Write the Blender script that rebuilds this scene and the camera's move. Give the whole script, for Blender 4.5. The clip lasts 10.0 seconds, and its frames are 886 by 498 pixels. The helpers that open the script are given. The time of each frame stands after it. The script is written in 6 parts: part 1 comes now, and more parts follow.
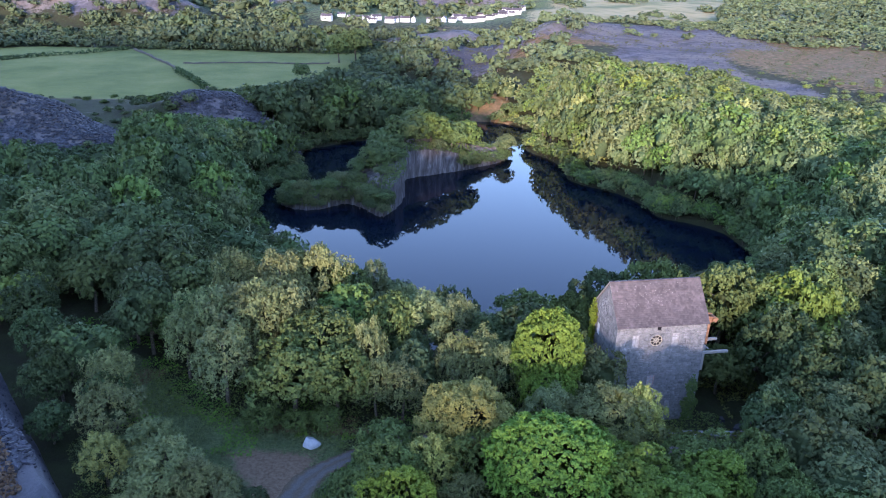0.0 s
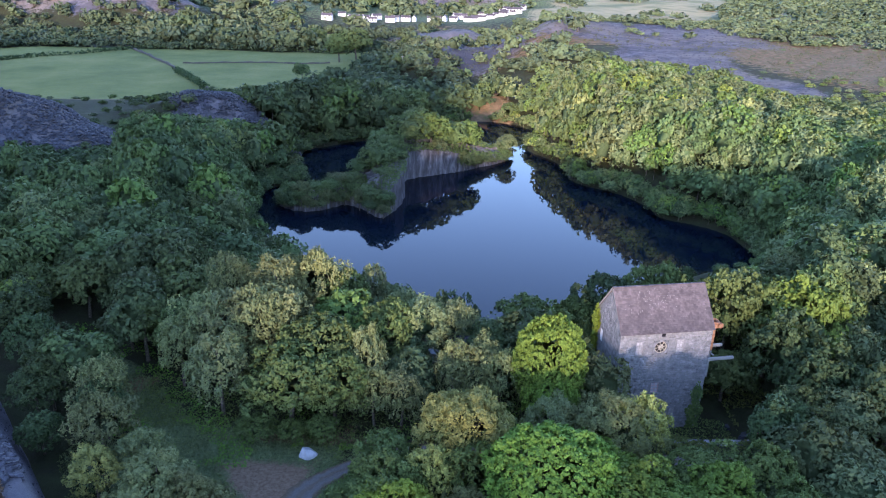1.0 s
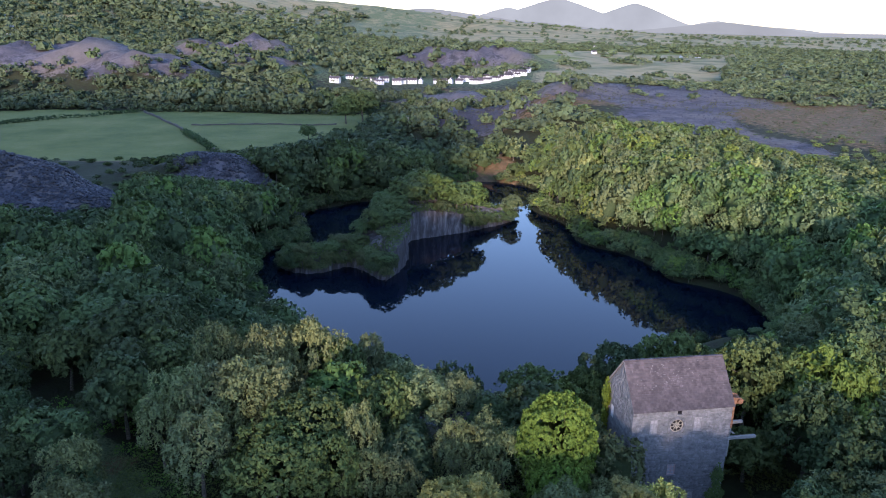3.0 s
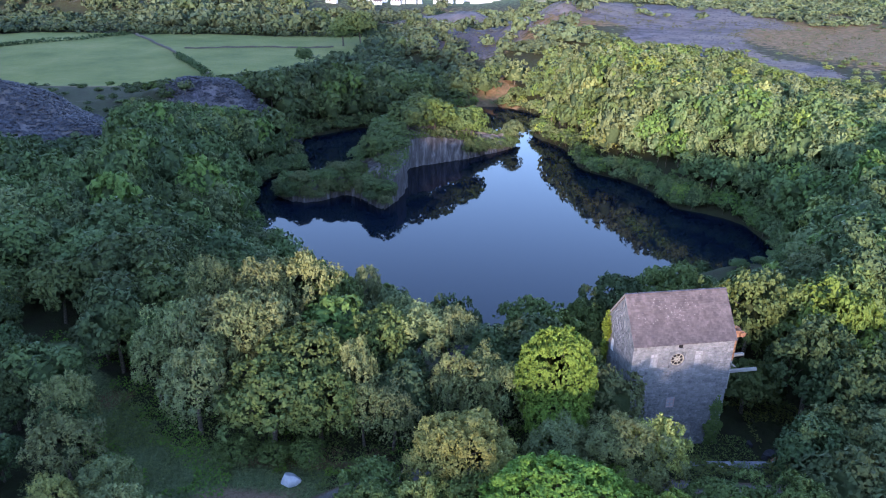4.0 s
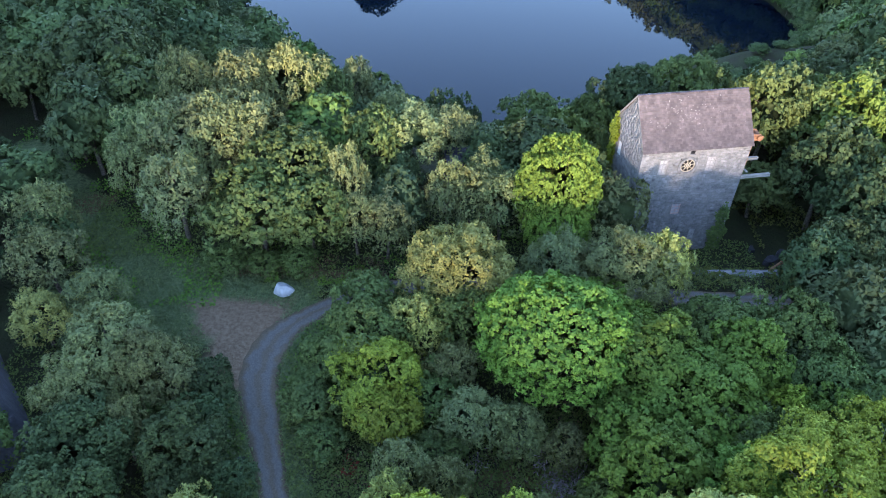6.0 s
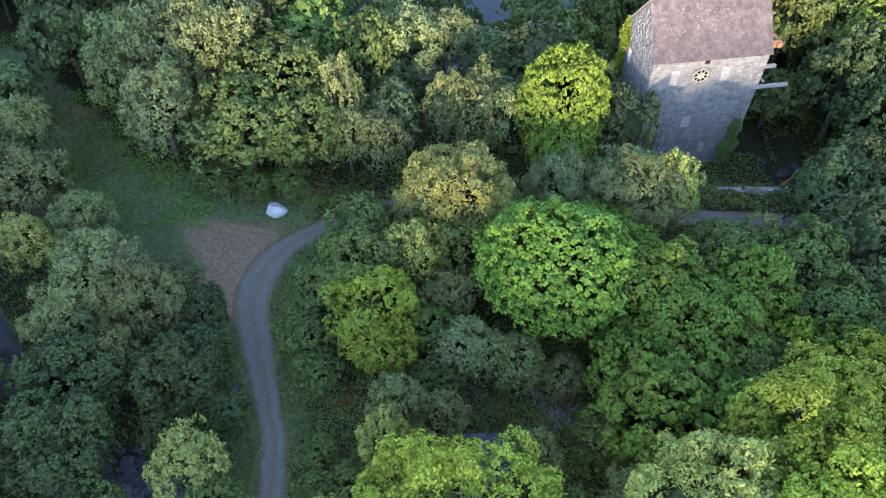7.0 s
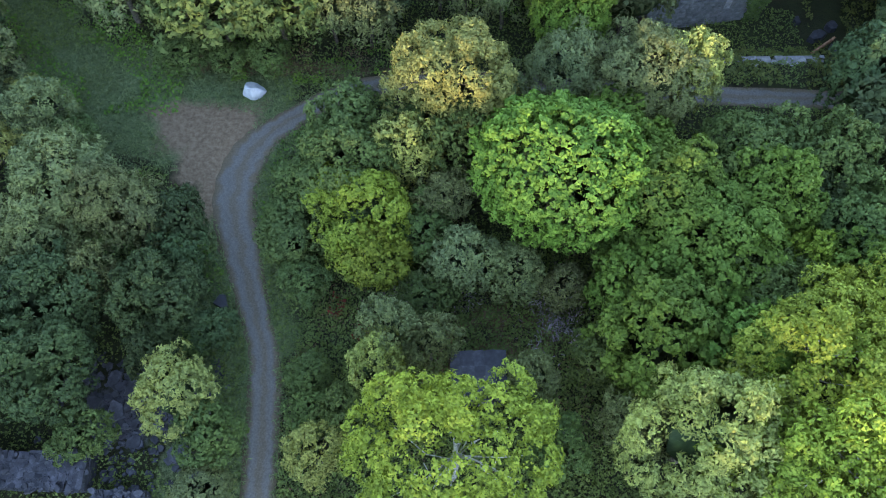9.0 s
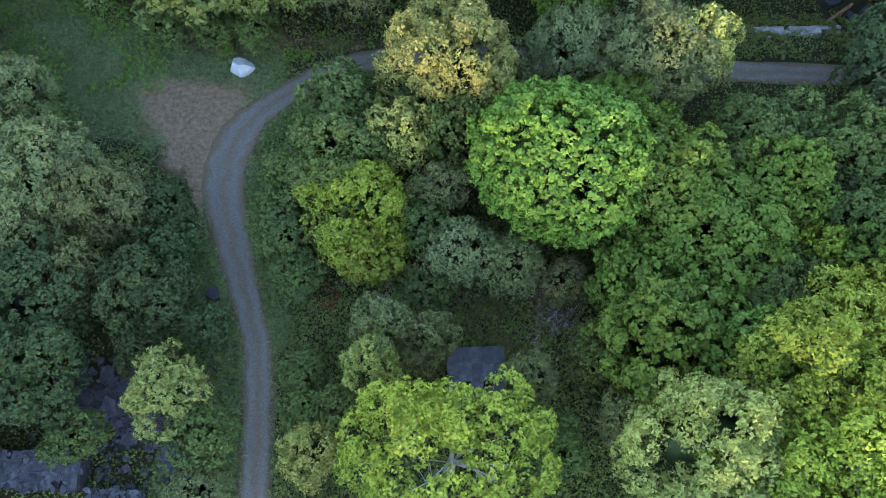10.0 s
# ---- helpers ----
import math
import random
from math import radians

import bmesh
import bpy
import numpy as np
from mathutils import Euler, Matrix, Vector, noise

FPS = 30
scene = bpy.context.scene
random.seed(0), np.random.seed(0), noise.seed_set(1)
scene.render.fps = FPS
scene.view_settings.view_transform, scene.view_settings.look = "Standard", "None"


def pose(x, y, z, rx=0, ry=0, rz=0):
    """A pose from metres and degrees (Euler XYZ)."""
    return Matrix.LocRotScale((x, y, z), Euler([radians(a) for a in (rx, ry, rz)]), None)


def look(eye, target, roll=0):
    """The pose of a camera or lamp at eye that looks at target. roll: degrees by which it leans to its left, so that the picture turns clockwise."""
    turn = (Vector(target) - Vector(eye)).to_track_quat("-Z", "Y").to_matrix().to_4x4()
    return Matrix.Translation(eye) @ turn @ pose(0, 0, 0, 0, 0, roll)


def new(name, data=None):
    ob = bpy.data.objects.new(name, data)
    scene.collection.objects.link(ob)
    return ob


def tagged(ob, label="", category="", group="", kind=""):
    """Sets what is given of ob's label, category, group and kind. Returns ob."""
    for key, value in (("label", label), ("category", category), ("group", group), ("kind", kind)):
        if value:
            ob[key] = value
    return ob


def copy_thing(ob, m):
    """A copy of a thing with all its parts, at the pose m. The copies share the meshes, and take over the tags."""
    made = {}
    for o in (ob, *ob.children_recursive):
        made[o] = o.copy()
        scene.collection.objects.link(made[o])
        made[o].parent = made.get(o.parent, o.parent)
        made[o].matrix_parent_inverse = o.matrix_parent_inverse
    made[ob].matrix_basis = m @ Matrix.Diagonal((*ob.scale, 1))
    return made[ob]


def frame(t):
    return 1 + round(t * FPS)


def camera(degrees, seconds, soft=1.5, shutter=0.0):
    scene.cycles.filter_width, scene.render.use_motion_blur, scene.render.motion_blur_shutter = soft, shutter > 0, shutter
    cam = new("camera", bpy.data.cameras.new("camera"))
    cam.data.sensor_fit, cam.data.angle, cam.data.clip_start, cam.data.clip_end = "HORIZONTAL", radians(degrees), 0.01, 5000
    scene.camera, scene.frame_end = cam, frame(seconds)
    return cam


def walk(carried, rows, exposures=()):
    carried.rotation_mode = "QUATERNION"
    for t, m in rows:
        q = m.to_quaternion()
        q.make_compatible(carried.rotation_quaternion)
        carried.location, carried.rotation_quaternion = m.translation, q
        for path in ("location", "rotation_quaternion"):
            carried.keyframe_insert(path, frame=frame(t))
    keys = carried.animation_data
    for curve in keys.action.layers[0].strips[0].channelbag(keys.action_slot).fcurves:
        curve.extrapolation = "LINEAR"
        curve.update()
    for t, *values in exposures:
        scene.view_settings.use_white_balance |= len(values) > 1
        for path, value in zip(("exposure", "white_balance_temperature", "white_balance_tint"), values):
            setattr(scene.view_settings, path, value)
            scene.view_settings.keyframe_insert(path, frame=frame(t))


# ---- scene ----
cam = camera(62.3, 10.0, 1.0)
PATH = [
    (0, (-0.154, 2.594, 49.808), (-0.161, 4.453, 49.069), 1.8),
    (0.5, (-0.073, 3.561, 49.782), (-0.081, 5.419, 49.042), 1.7),
    (1, (0.014, 4.622, 49.74), (0.004, 6.48, 48.999), 1.7),
    (1.5, (0.154, 5.845, 49.676), (0.142, 7.706, 48.944), 1.7),
    (2, (0.461, 7.145, 49.585), (0.438, 9.042, 48.952), 1.8),
    (2.2, (0.581, 7.648, 49.559), (0.553, 9.558, 48.967), 1.9),
    (3.3, (0.981, 10.317, 49.185), (0.946, 12.227, 48.593), 1.2),
    (3.5, (1.038, 10.852, 49.152), (1.005, 12.747, 48.513), 1.2),
    (4, (1.266, 12.295, 49.092), (1.234, 14.135, 48.31), 1.2),
    (4.5, (1.339, 13.751, 49.06), (1.311, 15.524, 48.135), 1.2),
    (5, (1.339, 15.163, 49.067), (1.317, 16.86, 48.008), 1.3),
    (5.5, (1.303, 16.718, 49.079), (1.289, 18.329, 47.894), 1.5),
    (5.7, (1.325, 17.381, 49.088), (1.314, 18.957, 47.856), 1.7),
    (7, (1.78, 22.051, 49.393), (1.771, 23.361, 47.882), 1.6),
    (7.5, (1.944, 23.924, 49.48), (1.936, 25.127, 47.882), 1.5),
    (8, (2.087, 25.989, 49.537), (2.08, 27.084, 47.863), 1.4),
    (8.5, (2.185, 28.079, 49.657), (2.18, 29.062, 47.916), 1.5),
    (9, (2.306, 30.214, 49.773), (2.302, 31.094, 47.977), 1.4),
    (9.5, (2.42, 32.375, 49.876), (2.416, 33.201, 48.055), 1.3),
    (10, (2.502, 34.457, 49.979), (2.5, 35.175, 48.113), 1.4),
]
EXPOSURES = [(0, 3.08, 6600, 34.5), (1.5, 3.06, 6600, 34.5), (2.2, 2.94, 6500, 34), (3.3, 2.3, 6500, 33), (4, 3.06, 6600, 33), (4.5, 3.3, 6650, 31), (5.5, 3.42, 6900, 26), (7.5, 3.74, 8300, 21), (10, 3.78, 8700, 21)]
walk(cam, [(t, look(eye, target, roll)) for t, eye, target, roll in PATH], EXPOSURES)

# ---- light ----
SUN_ELEV, SUN_AZ = 9.0, 187.0        # degrees; azimuth clockwise from +y
world = bpy.data.worlds.new("sky")
scene.world = world
world.use_nodes = True
wn = world.node_tree.nodes
sky = wn.new("ShaderNodeTexSky")
sky.sky_type, sky.sun_disc = "NISHITA", False
sky.sun_elevation, sky.sun_rotation = radians(SUN_ELEV), radians(SUN_AZ)
sky.air_density, sky.dust_density, sky.ozone_density = 1.0, 0.2, 3.2
wn["Background"].inputs["Strength"].default_value = 0.15
world.node_tree.links.new(sky.outputs[0], wn["Background"].inputs[0])
sun_dir = Vector((math.sin(radians(SUN_AZ)) * math.cos(radians(SUN_ELEV)), math.cos(radians(SUN_AZ)) * math.cos(radians(SUN_ELEV)), math.sin(radians(SUN_ELEV))))
sun = new("sun", bpy.data.lights.new("sun", "SUN"))
sun.data.energy, sun.data.angle, sun.data.color = 1.45, radians(2.4), (1.0, 0.93, 0.82)
sun.matrix_world = look(sun_dir * 300, (0, 0, 0))


# ---- materials ----
def mat(name, rough=0.8, spec=0.3):
    m = bpy.data.materials.new(name)
    m.use_nodes = True
    p = m.node_tree.nodes["Principled BSDF"]
    p.inputs["Roughness"].default_value, p.inputs["Specular IOR Level"].default_value = rough, spec
    return m, m.node_tree.nodes, m.node_tree.links, p


def ramp(n, l, fac, stops):
    r = n.new("ShaderNodeValToRGB")
    e = r.color_ramp.elements
    e[0].position, e[0].color = stops[0][0], (*stops[0][1], 1)
    e[1].position, e[1].color = stops[-1][0], (*stops[-1][1], 1)
    for pos, col in stops[1:-1]:
        k = e.new(pos)
        k.color = (*col, 1)
    l.new(fac, r.inputs[0])
    return r.outputs[0]


def noise_tex(n, l, scale, detail=4, vec=None, rough=0.55):
    t = n.new("ShaderNodeTexNoise")
    t.inputs["Scale"].default_value, t.inputs["Detail"].default_value, t.inputs["Roughness"].default_value = scale, detail, rough
    if vec is not None:
        l.new(vec, t.inputs["Vector"])
    return t.outputs["Fac"]


def mix(n, l, fac, a, b, mode="MIX"):
    m = n.new("ShaderNodeMix")
    m.data_type, m.blend_type = "RGBA", mode
    for sock, v in ((m.inputs[0], fac), (m.inputs[6], a), (m.inputs[7], b)):
        if isinstance(v, (int, float)):
            sock.default_value = v
        elif isinstance(v, tuple):
            sock.default_value = (*v, 1)
        else:
            l.new(v, sock)
    return m.outputs[2]


def bump(n, l, p, height, strength=0.5, dist=0.05):
    b = n.new("ShaderNodeBump")
    b.inputs["Strength"].default_value, b.inputs["Distance"].default_value = strength, dist
    l.new(height, b.inputs["Height"])
    l.new(b.outputs[0], p.inputs["Normal"])


def position(n):
    return n.new("ShaderNodeNewGeometry").outputs["Position"]


def math_node(n, l, op, a, b, clamp=False):
    m = n.new("ShaderNodeMath")
    m.operation, m.use_clamp = op, clamp
    for sock, v in zip(m.inputs, (a, b)):
        if isinstance(v, (int, float)):
            sock.default_value = v
        else:
            l.new(v, sock)
    return m.outputs[0]


def leaf_mat(name, col, spread=0.6, through_light=0.13, leafwise=0.4, young=0.45):
    """Leaves: one hue, varied leaf by leaf, branch by branch and tree by tree."""
    m, n, l, p = mat(name, 0.7, 0.14)
    geo, obj = n.new("ShaderNodeNewGeometry"), n.new("ShaderNodeObjectInfo")
    dark = tuple(c * (1 - spread) for c in col)
    light = (col[0] * (1 + 1.1 * spread), col[1] * (1 + spread), col[2] * (1 + 0.5 * spread))
    fine = noise_tex(n, l, 3.2, 4, geo.outputs["Position"], 0.75)
    both = math_node(n, l, "ADD", math_node(n, l, "MULTIPLY", geo.outputs["Random Per Island"], leafwise), math_node(n, l, "MULTIPLY", math_node(n, l, "SUBTRACT", fine, 0.2), 1.0))
    c1 = ramp(n, l, both, [(0.1, dark), (0.9, light)])
    big = noise_tex(n, l, 0.13, 2, geo.outputs["Position"])
    c2 = mix(n, l, ramp(n, l, big, [(0.35, (0, 0, 0)), (0.65, (0.5, 0.5, 0.5))]), c1, (col[0] * 0.7, col[1] * 0.82, col[2] * 1.0))
    tips = noise_tex(n, l, 0.95, 2, geo.outputs["Position"])     # branch ends with younger, yellower leaves
    c2 = mix(n, l, ramp(n, l, tips, [(0.48, (0, 0, 0)), (0.68, (young,) * 3)]), c2, (col[0] * 1.5, col[1] * 1.38, col[2] * 1.1))
    hsv = n.new("ShaderNodeHueSaturation")
    l.new(c2, hsv.inputs["Color"])
    l.new(math_node(n, l, "ADD", math_node(n, l, "MULTIPLY", obj.outputs["Random"], 0.035), 0.482), hsv.inputs["Hue"])
    own = n.new("ShaderNodeAttribute")      # each joined woodland tree's own tint, with sun, shade and haze put in
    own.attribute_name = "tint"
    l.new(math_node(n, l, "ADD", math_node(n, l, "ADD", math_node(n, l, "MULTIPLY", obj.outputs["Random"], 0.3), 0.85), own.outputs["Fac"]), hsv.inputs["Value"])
    l.new(hsv.outputs[0], p.inputs["Base Color"])
    tr = n.new("ShaderNodeBsdfTranslucent")
    l.new(hsv.outputs[0], tr.inputs["Color"])
    ms = n.new("ShaderNodeMixShader")
    ms.inputs[0].default_value = through_light
    l.new(p.outputs[0], ms.inputs[1])
    l.new(tr.outputs[0], ms.inputs[2])
    l.new(ms.outputs[0], n["Material Output"].inputs[0])
    return m


# darkoak also stands for oaks in shade, with the shade in its colour
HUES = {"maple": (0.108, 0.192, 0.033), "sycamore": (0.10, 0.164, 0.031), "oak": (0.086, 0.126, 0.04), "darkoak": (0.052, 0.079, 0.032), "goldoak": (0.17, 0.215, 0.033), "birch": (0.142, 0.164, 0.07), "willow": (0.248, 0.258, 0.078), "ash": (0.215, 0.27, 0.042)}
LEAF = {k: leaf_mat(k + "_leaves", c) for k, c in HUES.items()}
WOOD = {k: leaf_mat(k + "_foliage", tuple(0.62 * v + 0.38 * w for v, w in zip(c, (0.082, 0.112, 0.044))), 0.55, 0.1, 0.16, 0.25) for k, c in HUES.items()}
# greyer copies of the greens for far trees: distance haze put into leaf colour
HAZED_WOOD = {k: leaf_mat(k + "_hazed_foliage", tuple(0.4 * v + 0.6 * w for v, w in zip(c, (0.076, 0.1, 0.058))), 0.5, 0.08, 0.14, 0.1) for k, c in HUES.items()}


def bark_mat(name, a, b):
    m, n, l, p = mat(name, 0.9, 0.2)
    f = noise_tex(n, l, 6, 5, position(n))
    l.new(ramp(n, l, f, [(0.35, a), (0.65, b)]), p.inputs["Base Color"])
    bump(n, l, p, f, 0.6, 0.03)
    return m


BARK = bark_mat("bark", (0.05, 0.04, 0.03), (0.16, 0.13, 0.10))
PALE_BARK = bark_mat("pale_bark", (0.22, 0.20, 0.17), (0.5, 0.47, 0.42))


def slate_colours(n, l, pos):
    f = noise_tex(n, l, 1.6, 6, pos, 0.7)
    g = noise_tex(n, l, 0.035, 6, pos, 0.7)
    c = ramp(n, l, f, [(0.3, (0.028, 0.026, 0.04)), (0.5, (0.092, 0.086, 0.107)), (0.72, (0.23, 0.214, 0.24))])
    h = noise_tex(n, l, 0.14, 5, pos, 0.75)
    c = mix(n, l, ramp(n, l, h, [(0.42, (0.8, 0.8, 0.8)), (0.56, (0, 0, 0))]), c, (0.034, 0.034, 0.034))
    c = mix(n, l, ramp(n, l, h, [(0.55, (0, 0, 0)), (0.7, (0.7, 0.7, 0.7))]), c, (0.19, 0.17, 0.155))
    c = mix(n, l, ramp(n, l, g, [(0.38, (0, 0, 0)), (0.62, (0.85, 0.85, 0.85))]), c, (0.14, 0.118, 0.112))
    tip = noise_tex(n, l, 0.011, 3, pos, 0.6)        # older brown waste beside fresh blue waste
    c = mix(n, l, ramp(n, l, tip, [(0.5, (0, 0, 0)), (0.6, (0.6, 0.6, 0.6))]), c, (0.155, 0.125, 0.1))
    return mix(n, l, ramp(n, l, tip, [(0.38, (0.75,) * 3), (0.46, (0, 0, 0))]), c, (0.05, 0.05, 0.062)), f


def ground_mat():
    m, n, l, p = mat("ground", 0.95, 0.15)
    pos = position(n)
    fine, mid, big = noise_tex(n, l, 2.6, 6, pos, 0.7), noise_tex(n, l, 0.35, 4, pos), noise_tex(n, l, 0.03, 3, pos)
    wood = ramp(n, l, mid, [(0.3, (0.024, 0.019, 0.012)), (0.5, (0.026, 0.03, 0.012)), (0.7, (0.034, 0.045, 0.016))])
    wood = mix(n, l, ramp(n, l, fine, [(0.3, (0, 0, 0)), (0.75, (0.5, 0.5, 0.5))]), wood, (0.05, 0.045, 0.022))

    def mask(name, lo=0.42, hi=0.58, wide=0.0):
        a = n.new("ShaderNodeAttribute")
        a.attribute_name = name
        v = math_node(n, l, "ADD", a.outputs["Fac"], math_node(n, l, "MULTIPLY", math_node(n, l, "SUBTRACT", mid, 0.5), 0.9))
        v = math_node(n, l, "ADD", v, math_node(n, l, "MULTIPLY", math_node(n, l, "SUBTRACT", fine, 0.5), 0.35))
        v = math_node(n, l, "ADD", v, math_node(n, l, "MULTIPLY", math_node(n, l, "SUBTRACT", big, 0.5), wide))
        return ramp(n, l, v, [(lo, (0, 0, 0)), (hi, (1, 1, 1))])
    field = ramp(n, l, noise_tex(n, l, 0.03, 6, pos, 0.65), [(0.3, (0.1, 0.118, 0.03)), (0.5, (0.158, 0.164, 0.045)), (0.7, (0.22, 0.2, 0.064))])
    field = mix(n, l, ramp(n, l, mid, [(0.4, (0, 0, 0)), (0.8, (0.3, 0.3, 0.3))]), field, (0.09, 0.12, 0.05))
    heath = ramp(n, l, mid, [(0.3, (0.07, 0.08, 0.03)), (0.5, (0.14, 0.085, 0.045)), (0.7, (0.19, 0.13, 0.07))])
    slate, sf = slate_colours(n, l, pos)
    grass = ramp(n, l, fine, [(0.3, (0.042, 0.06, 0.027)), (0.5, (0.1, 0.132, 0.056)), (0.72, (0.19, 0.2, 0.095))])
    bare = ramp(n, l, fine, [(0.3, (0.115, 0.072, 0.045)), (0.55, (0.215, 0.14, 0.09)), (0.8, (0.31, 0.22, 0.15))])
    pale = ramp(n, l, noise_tex(n, l, 0.012, 4, pos), [(0.35, (0.13, 0.14, 0.06)), (0.55, (0.33, 0.255, 0.13)), (0.7, (0.14, 0.145, 0.06))])
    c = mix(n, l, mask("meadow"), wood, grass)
    c = mix(n, l, mask("heath"), c, heath)
    c = mix(n, l, mask("pale", wide=0.6), c, pale)
    c = mix(n, l, mask("field", 0.45, 0.5), c, field)
    c = mix(n, l, mask("slate", wide=0.9), c, slate)
    c = mix(n, l, mask("bare", 0.3, 0.72), c, bare)
    l.new(c, p.inputs["Base Color"])
    bump(n, l, p, math_node(n, l, "ADD", fine, mid), 0.9, 0.25)
    return m


GROUND = ground_mat()


def plain_mat(name, stops, scale, rough=0.85, spec=0.3, b=0.4, bd=0.02, metal=0.0, stretch=None, rnd=0.0):
    m, n, l, p = mat(name, rough, spec)
    vec = n.new("ShaderNodeTexCoord").outputs["Object"]
    if stretch:
        mp = n.new("ShaderNodeMapping")
        mp.inputs["Scale"].default_value = stretch
        l.new(vec, mp.inputs[0])
        vec = mp.outputs[0]
    f = noise_tex(n, l, scale, 6, vec, 0.65)
    c = ramp(n, l, f, stops)
    if rnd:
        geo, obj = n.new("ShaderNodeNewGeometry"), n.new("ShaderNodeObjectInfo")
        r = math_node(n, l, "FRACT", math_node(n, l, "ADD", geo.outputs["Random Per Island"], obj.outputs["Random"]), 0)
        hsv = n.new("ShaderNodeHueSaturation")
        l.new(c, hsv.inputs["Color"])
        l.new(math_node(n, l, "ADD", math_node(n, l, "MULTIPLY", r, rnd), 1 - rnd / 2), hsv.inputs["Value"])
        c = hsv.outputs[0]
    l.new(c, p.inputs["Base Color"])
    p.inputs["Metallic"].default_value = metal
    bump(n, l, p, f, b, bd)
    return m


STONE = plain_mat("grey_stone", [(0.3, (0.1, 0.096, 0.098)), (0.5, (0.175, 0.17, 0.166)), (0.75, (0.28, 0.27, 0.255))], 1.3, 0.9, 0.25, 0.5, 0.03, rnd=0.3)
MORTAR = plain_mat("lime_mortar", [(0.3, (0.125, 0.12, 0.116)), (0.7, (0.22, 0.21, 0.2))], 2.0, 0.95, 0.15)
SLATE_ROOF = plain_mat("roof_slate", [(0.3, (0.034, 0.027, 0.03)), (0.5, (0.06, 0.048, 0.051)), (0.8, (0.105, 0.086, 0.09))], 0.9, 0.6, 0.4, 0.3, 0.01, rnd=0.45)
LICHEN = plain_mat("pale_lichen", [(0.3, (0.2, 0.19, 0.185)), (0.7, (0.32, 0.31, 0.29))], 3, 0.95, 0.1)
PAINT = plain_mat("weathered_white_paint", [(0.3, (0.45, 0.44, 0.42)), (0.6, (0.62, 0.61, 0.59)), (0.8, (0.74, 0.73, 0.71))], 3, 0.7, 0.3)
TIMBER = plain_mat("bleached_timber", [(0.3, (0.2, 0.175, 0.15)), (0.7, (0.38, 0.35, 0.31))], 2, 0.85, 0.2, 0.5, 0.01, stretch=(0.6, 6, 6))
RUST = plain_mat("rusty_iron", [(0.3, (0.13, 0.055, 0.03)), (0.55, (0.26, 0.125, 0.065)), (0.8, (0.38, 0.21, 0.12))], 3, 0.85, 0.3, 0.5, 0.01)
IRON = plain_mat("cream_painted_iron", [(0.3, (0.34, 0.28, 0.2)), (0.7, (0.5, 0.43, 0.32))], 4, 0.7, 0.3)
DARK = plain_mat("dark_opening", [(0.3, (0.012, 0.012, 0.014)), (0.7, (0.03, 0.028, 0.028))], 3, 0.9, 0.1)
FADED = plain_mat("faded_boarding", [(0.3, (0.22, 0.21, 0.2)), (0.7, (0.4, 0.38, 0.37))], 3, 0.85, 0.2)
PINK = plain_mat("faded_red_frame", [(0.3, (0.32, 0.2, 0.18)), (0.7, (0.48, 0.33, 0.3))], 3, 0.8, 0.2)
QUARTZ = plain_mat("white_quartz", [(0.3, (0.36, 0.37, 0.38)), (0.6, (0.5, 0.51, 0.52)), (0.8, (0.62, 0.62, 0.62))], 2.2, 0.7, 0.3, 0.6, 0.05)
SLAB = plain_mat("slate_slab", [(0.3, (0.02, 0.019, 0.023)), (0.55, (0.045, 0.043, 0.052)), (0.8, (0.1, 0.097, 0.11))], 2.2, 0.7, 0.4, 0.5, 0.03, rnd=0.7)
CLIFF = plain_mat("quarried_rock", [(0.3, (0.04, 0.034, 0.033)), (0.5, (0.10, 0.088, 0.086)), (0.75, (0.29, 0.272, 0.265))], 0.5, 0.9, 0.2, 0.9, 0.3, stretch=(1.4, 1.4, 0.22))
RENDER_WHITE = plain_mat("whitewashed_render", [(0.3, (0.42, 0.42, 0.41)), (0.7, (0.56, 0.56, 0.55))], 0.3, 0.9, 0.2)
TWIG = plain_mat("dead_twigs", [(0.3, (0.16, 0.12, 0.12)), (0.7, (0.32, 0.26, 0.26))], 3, 0.9, 0.1, rnd=0.5)
GRASS = leaf_mat("grass_blades", (0.15, 0.19, 0.085), 0.4, 0.3)
BRAMBLE = leaf_mat("bramble_leaves", (0.115, 0.145, 0.046), 0.55, 0.25)
FERN = leaf_mat("fern_fronds", (0.11, 0.20, 0.035), 0.4, 0.3)
REDLEAF = leaf_mat("russet_leaves", (0.16, 0.035, 0.02), 0.4, 0.2)
GORSE = leaf_mat("gorse", (0.085, 0.088, 0.038), 0.4, 0.2)
DRY = leaf_mat("dry_bracken", (0.15, 0.10, 0.06), 0.4, 0.1)
IVY = leaf_mat("ivy_leaves", (0.15, 0.2, 0.025), 0.35, 0.25)


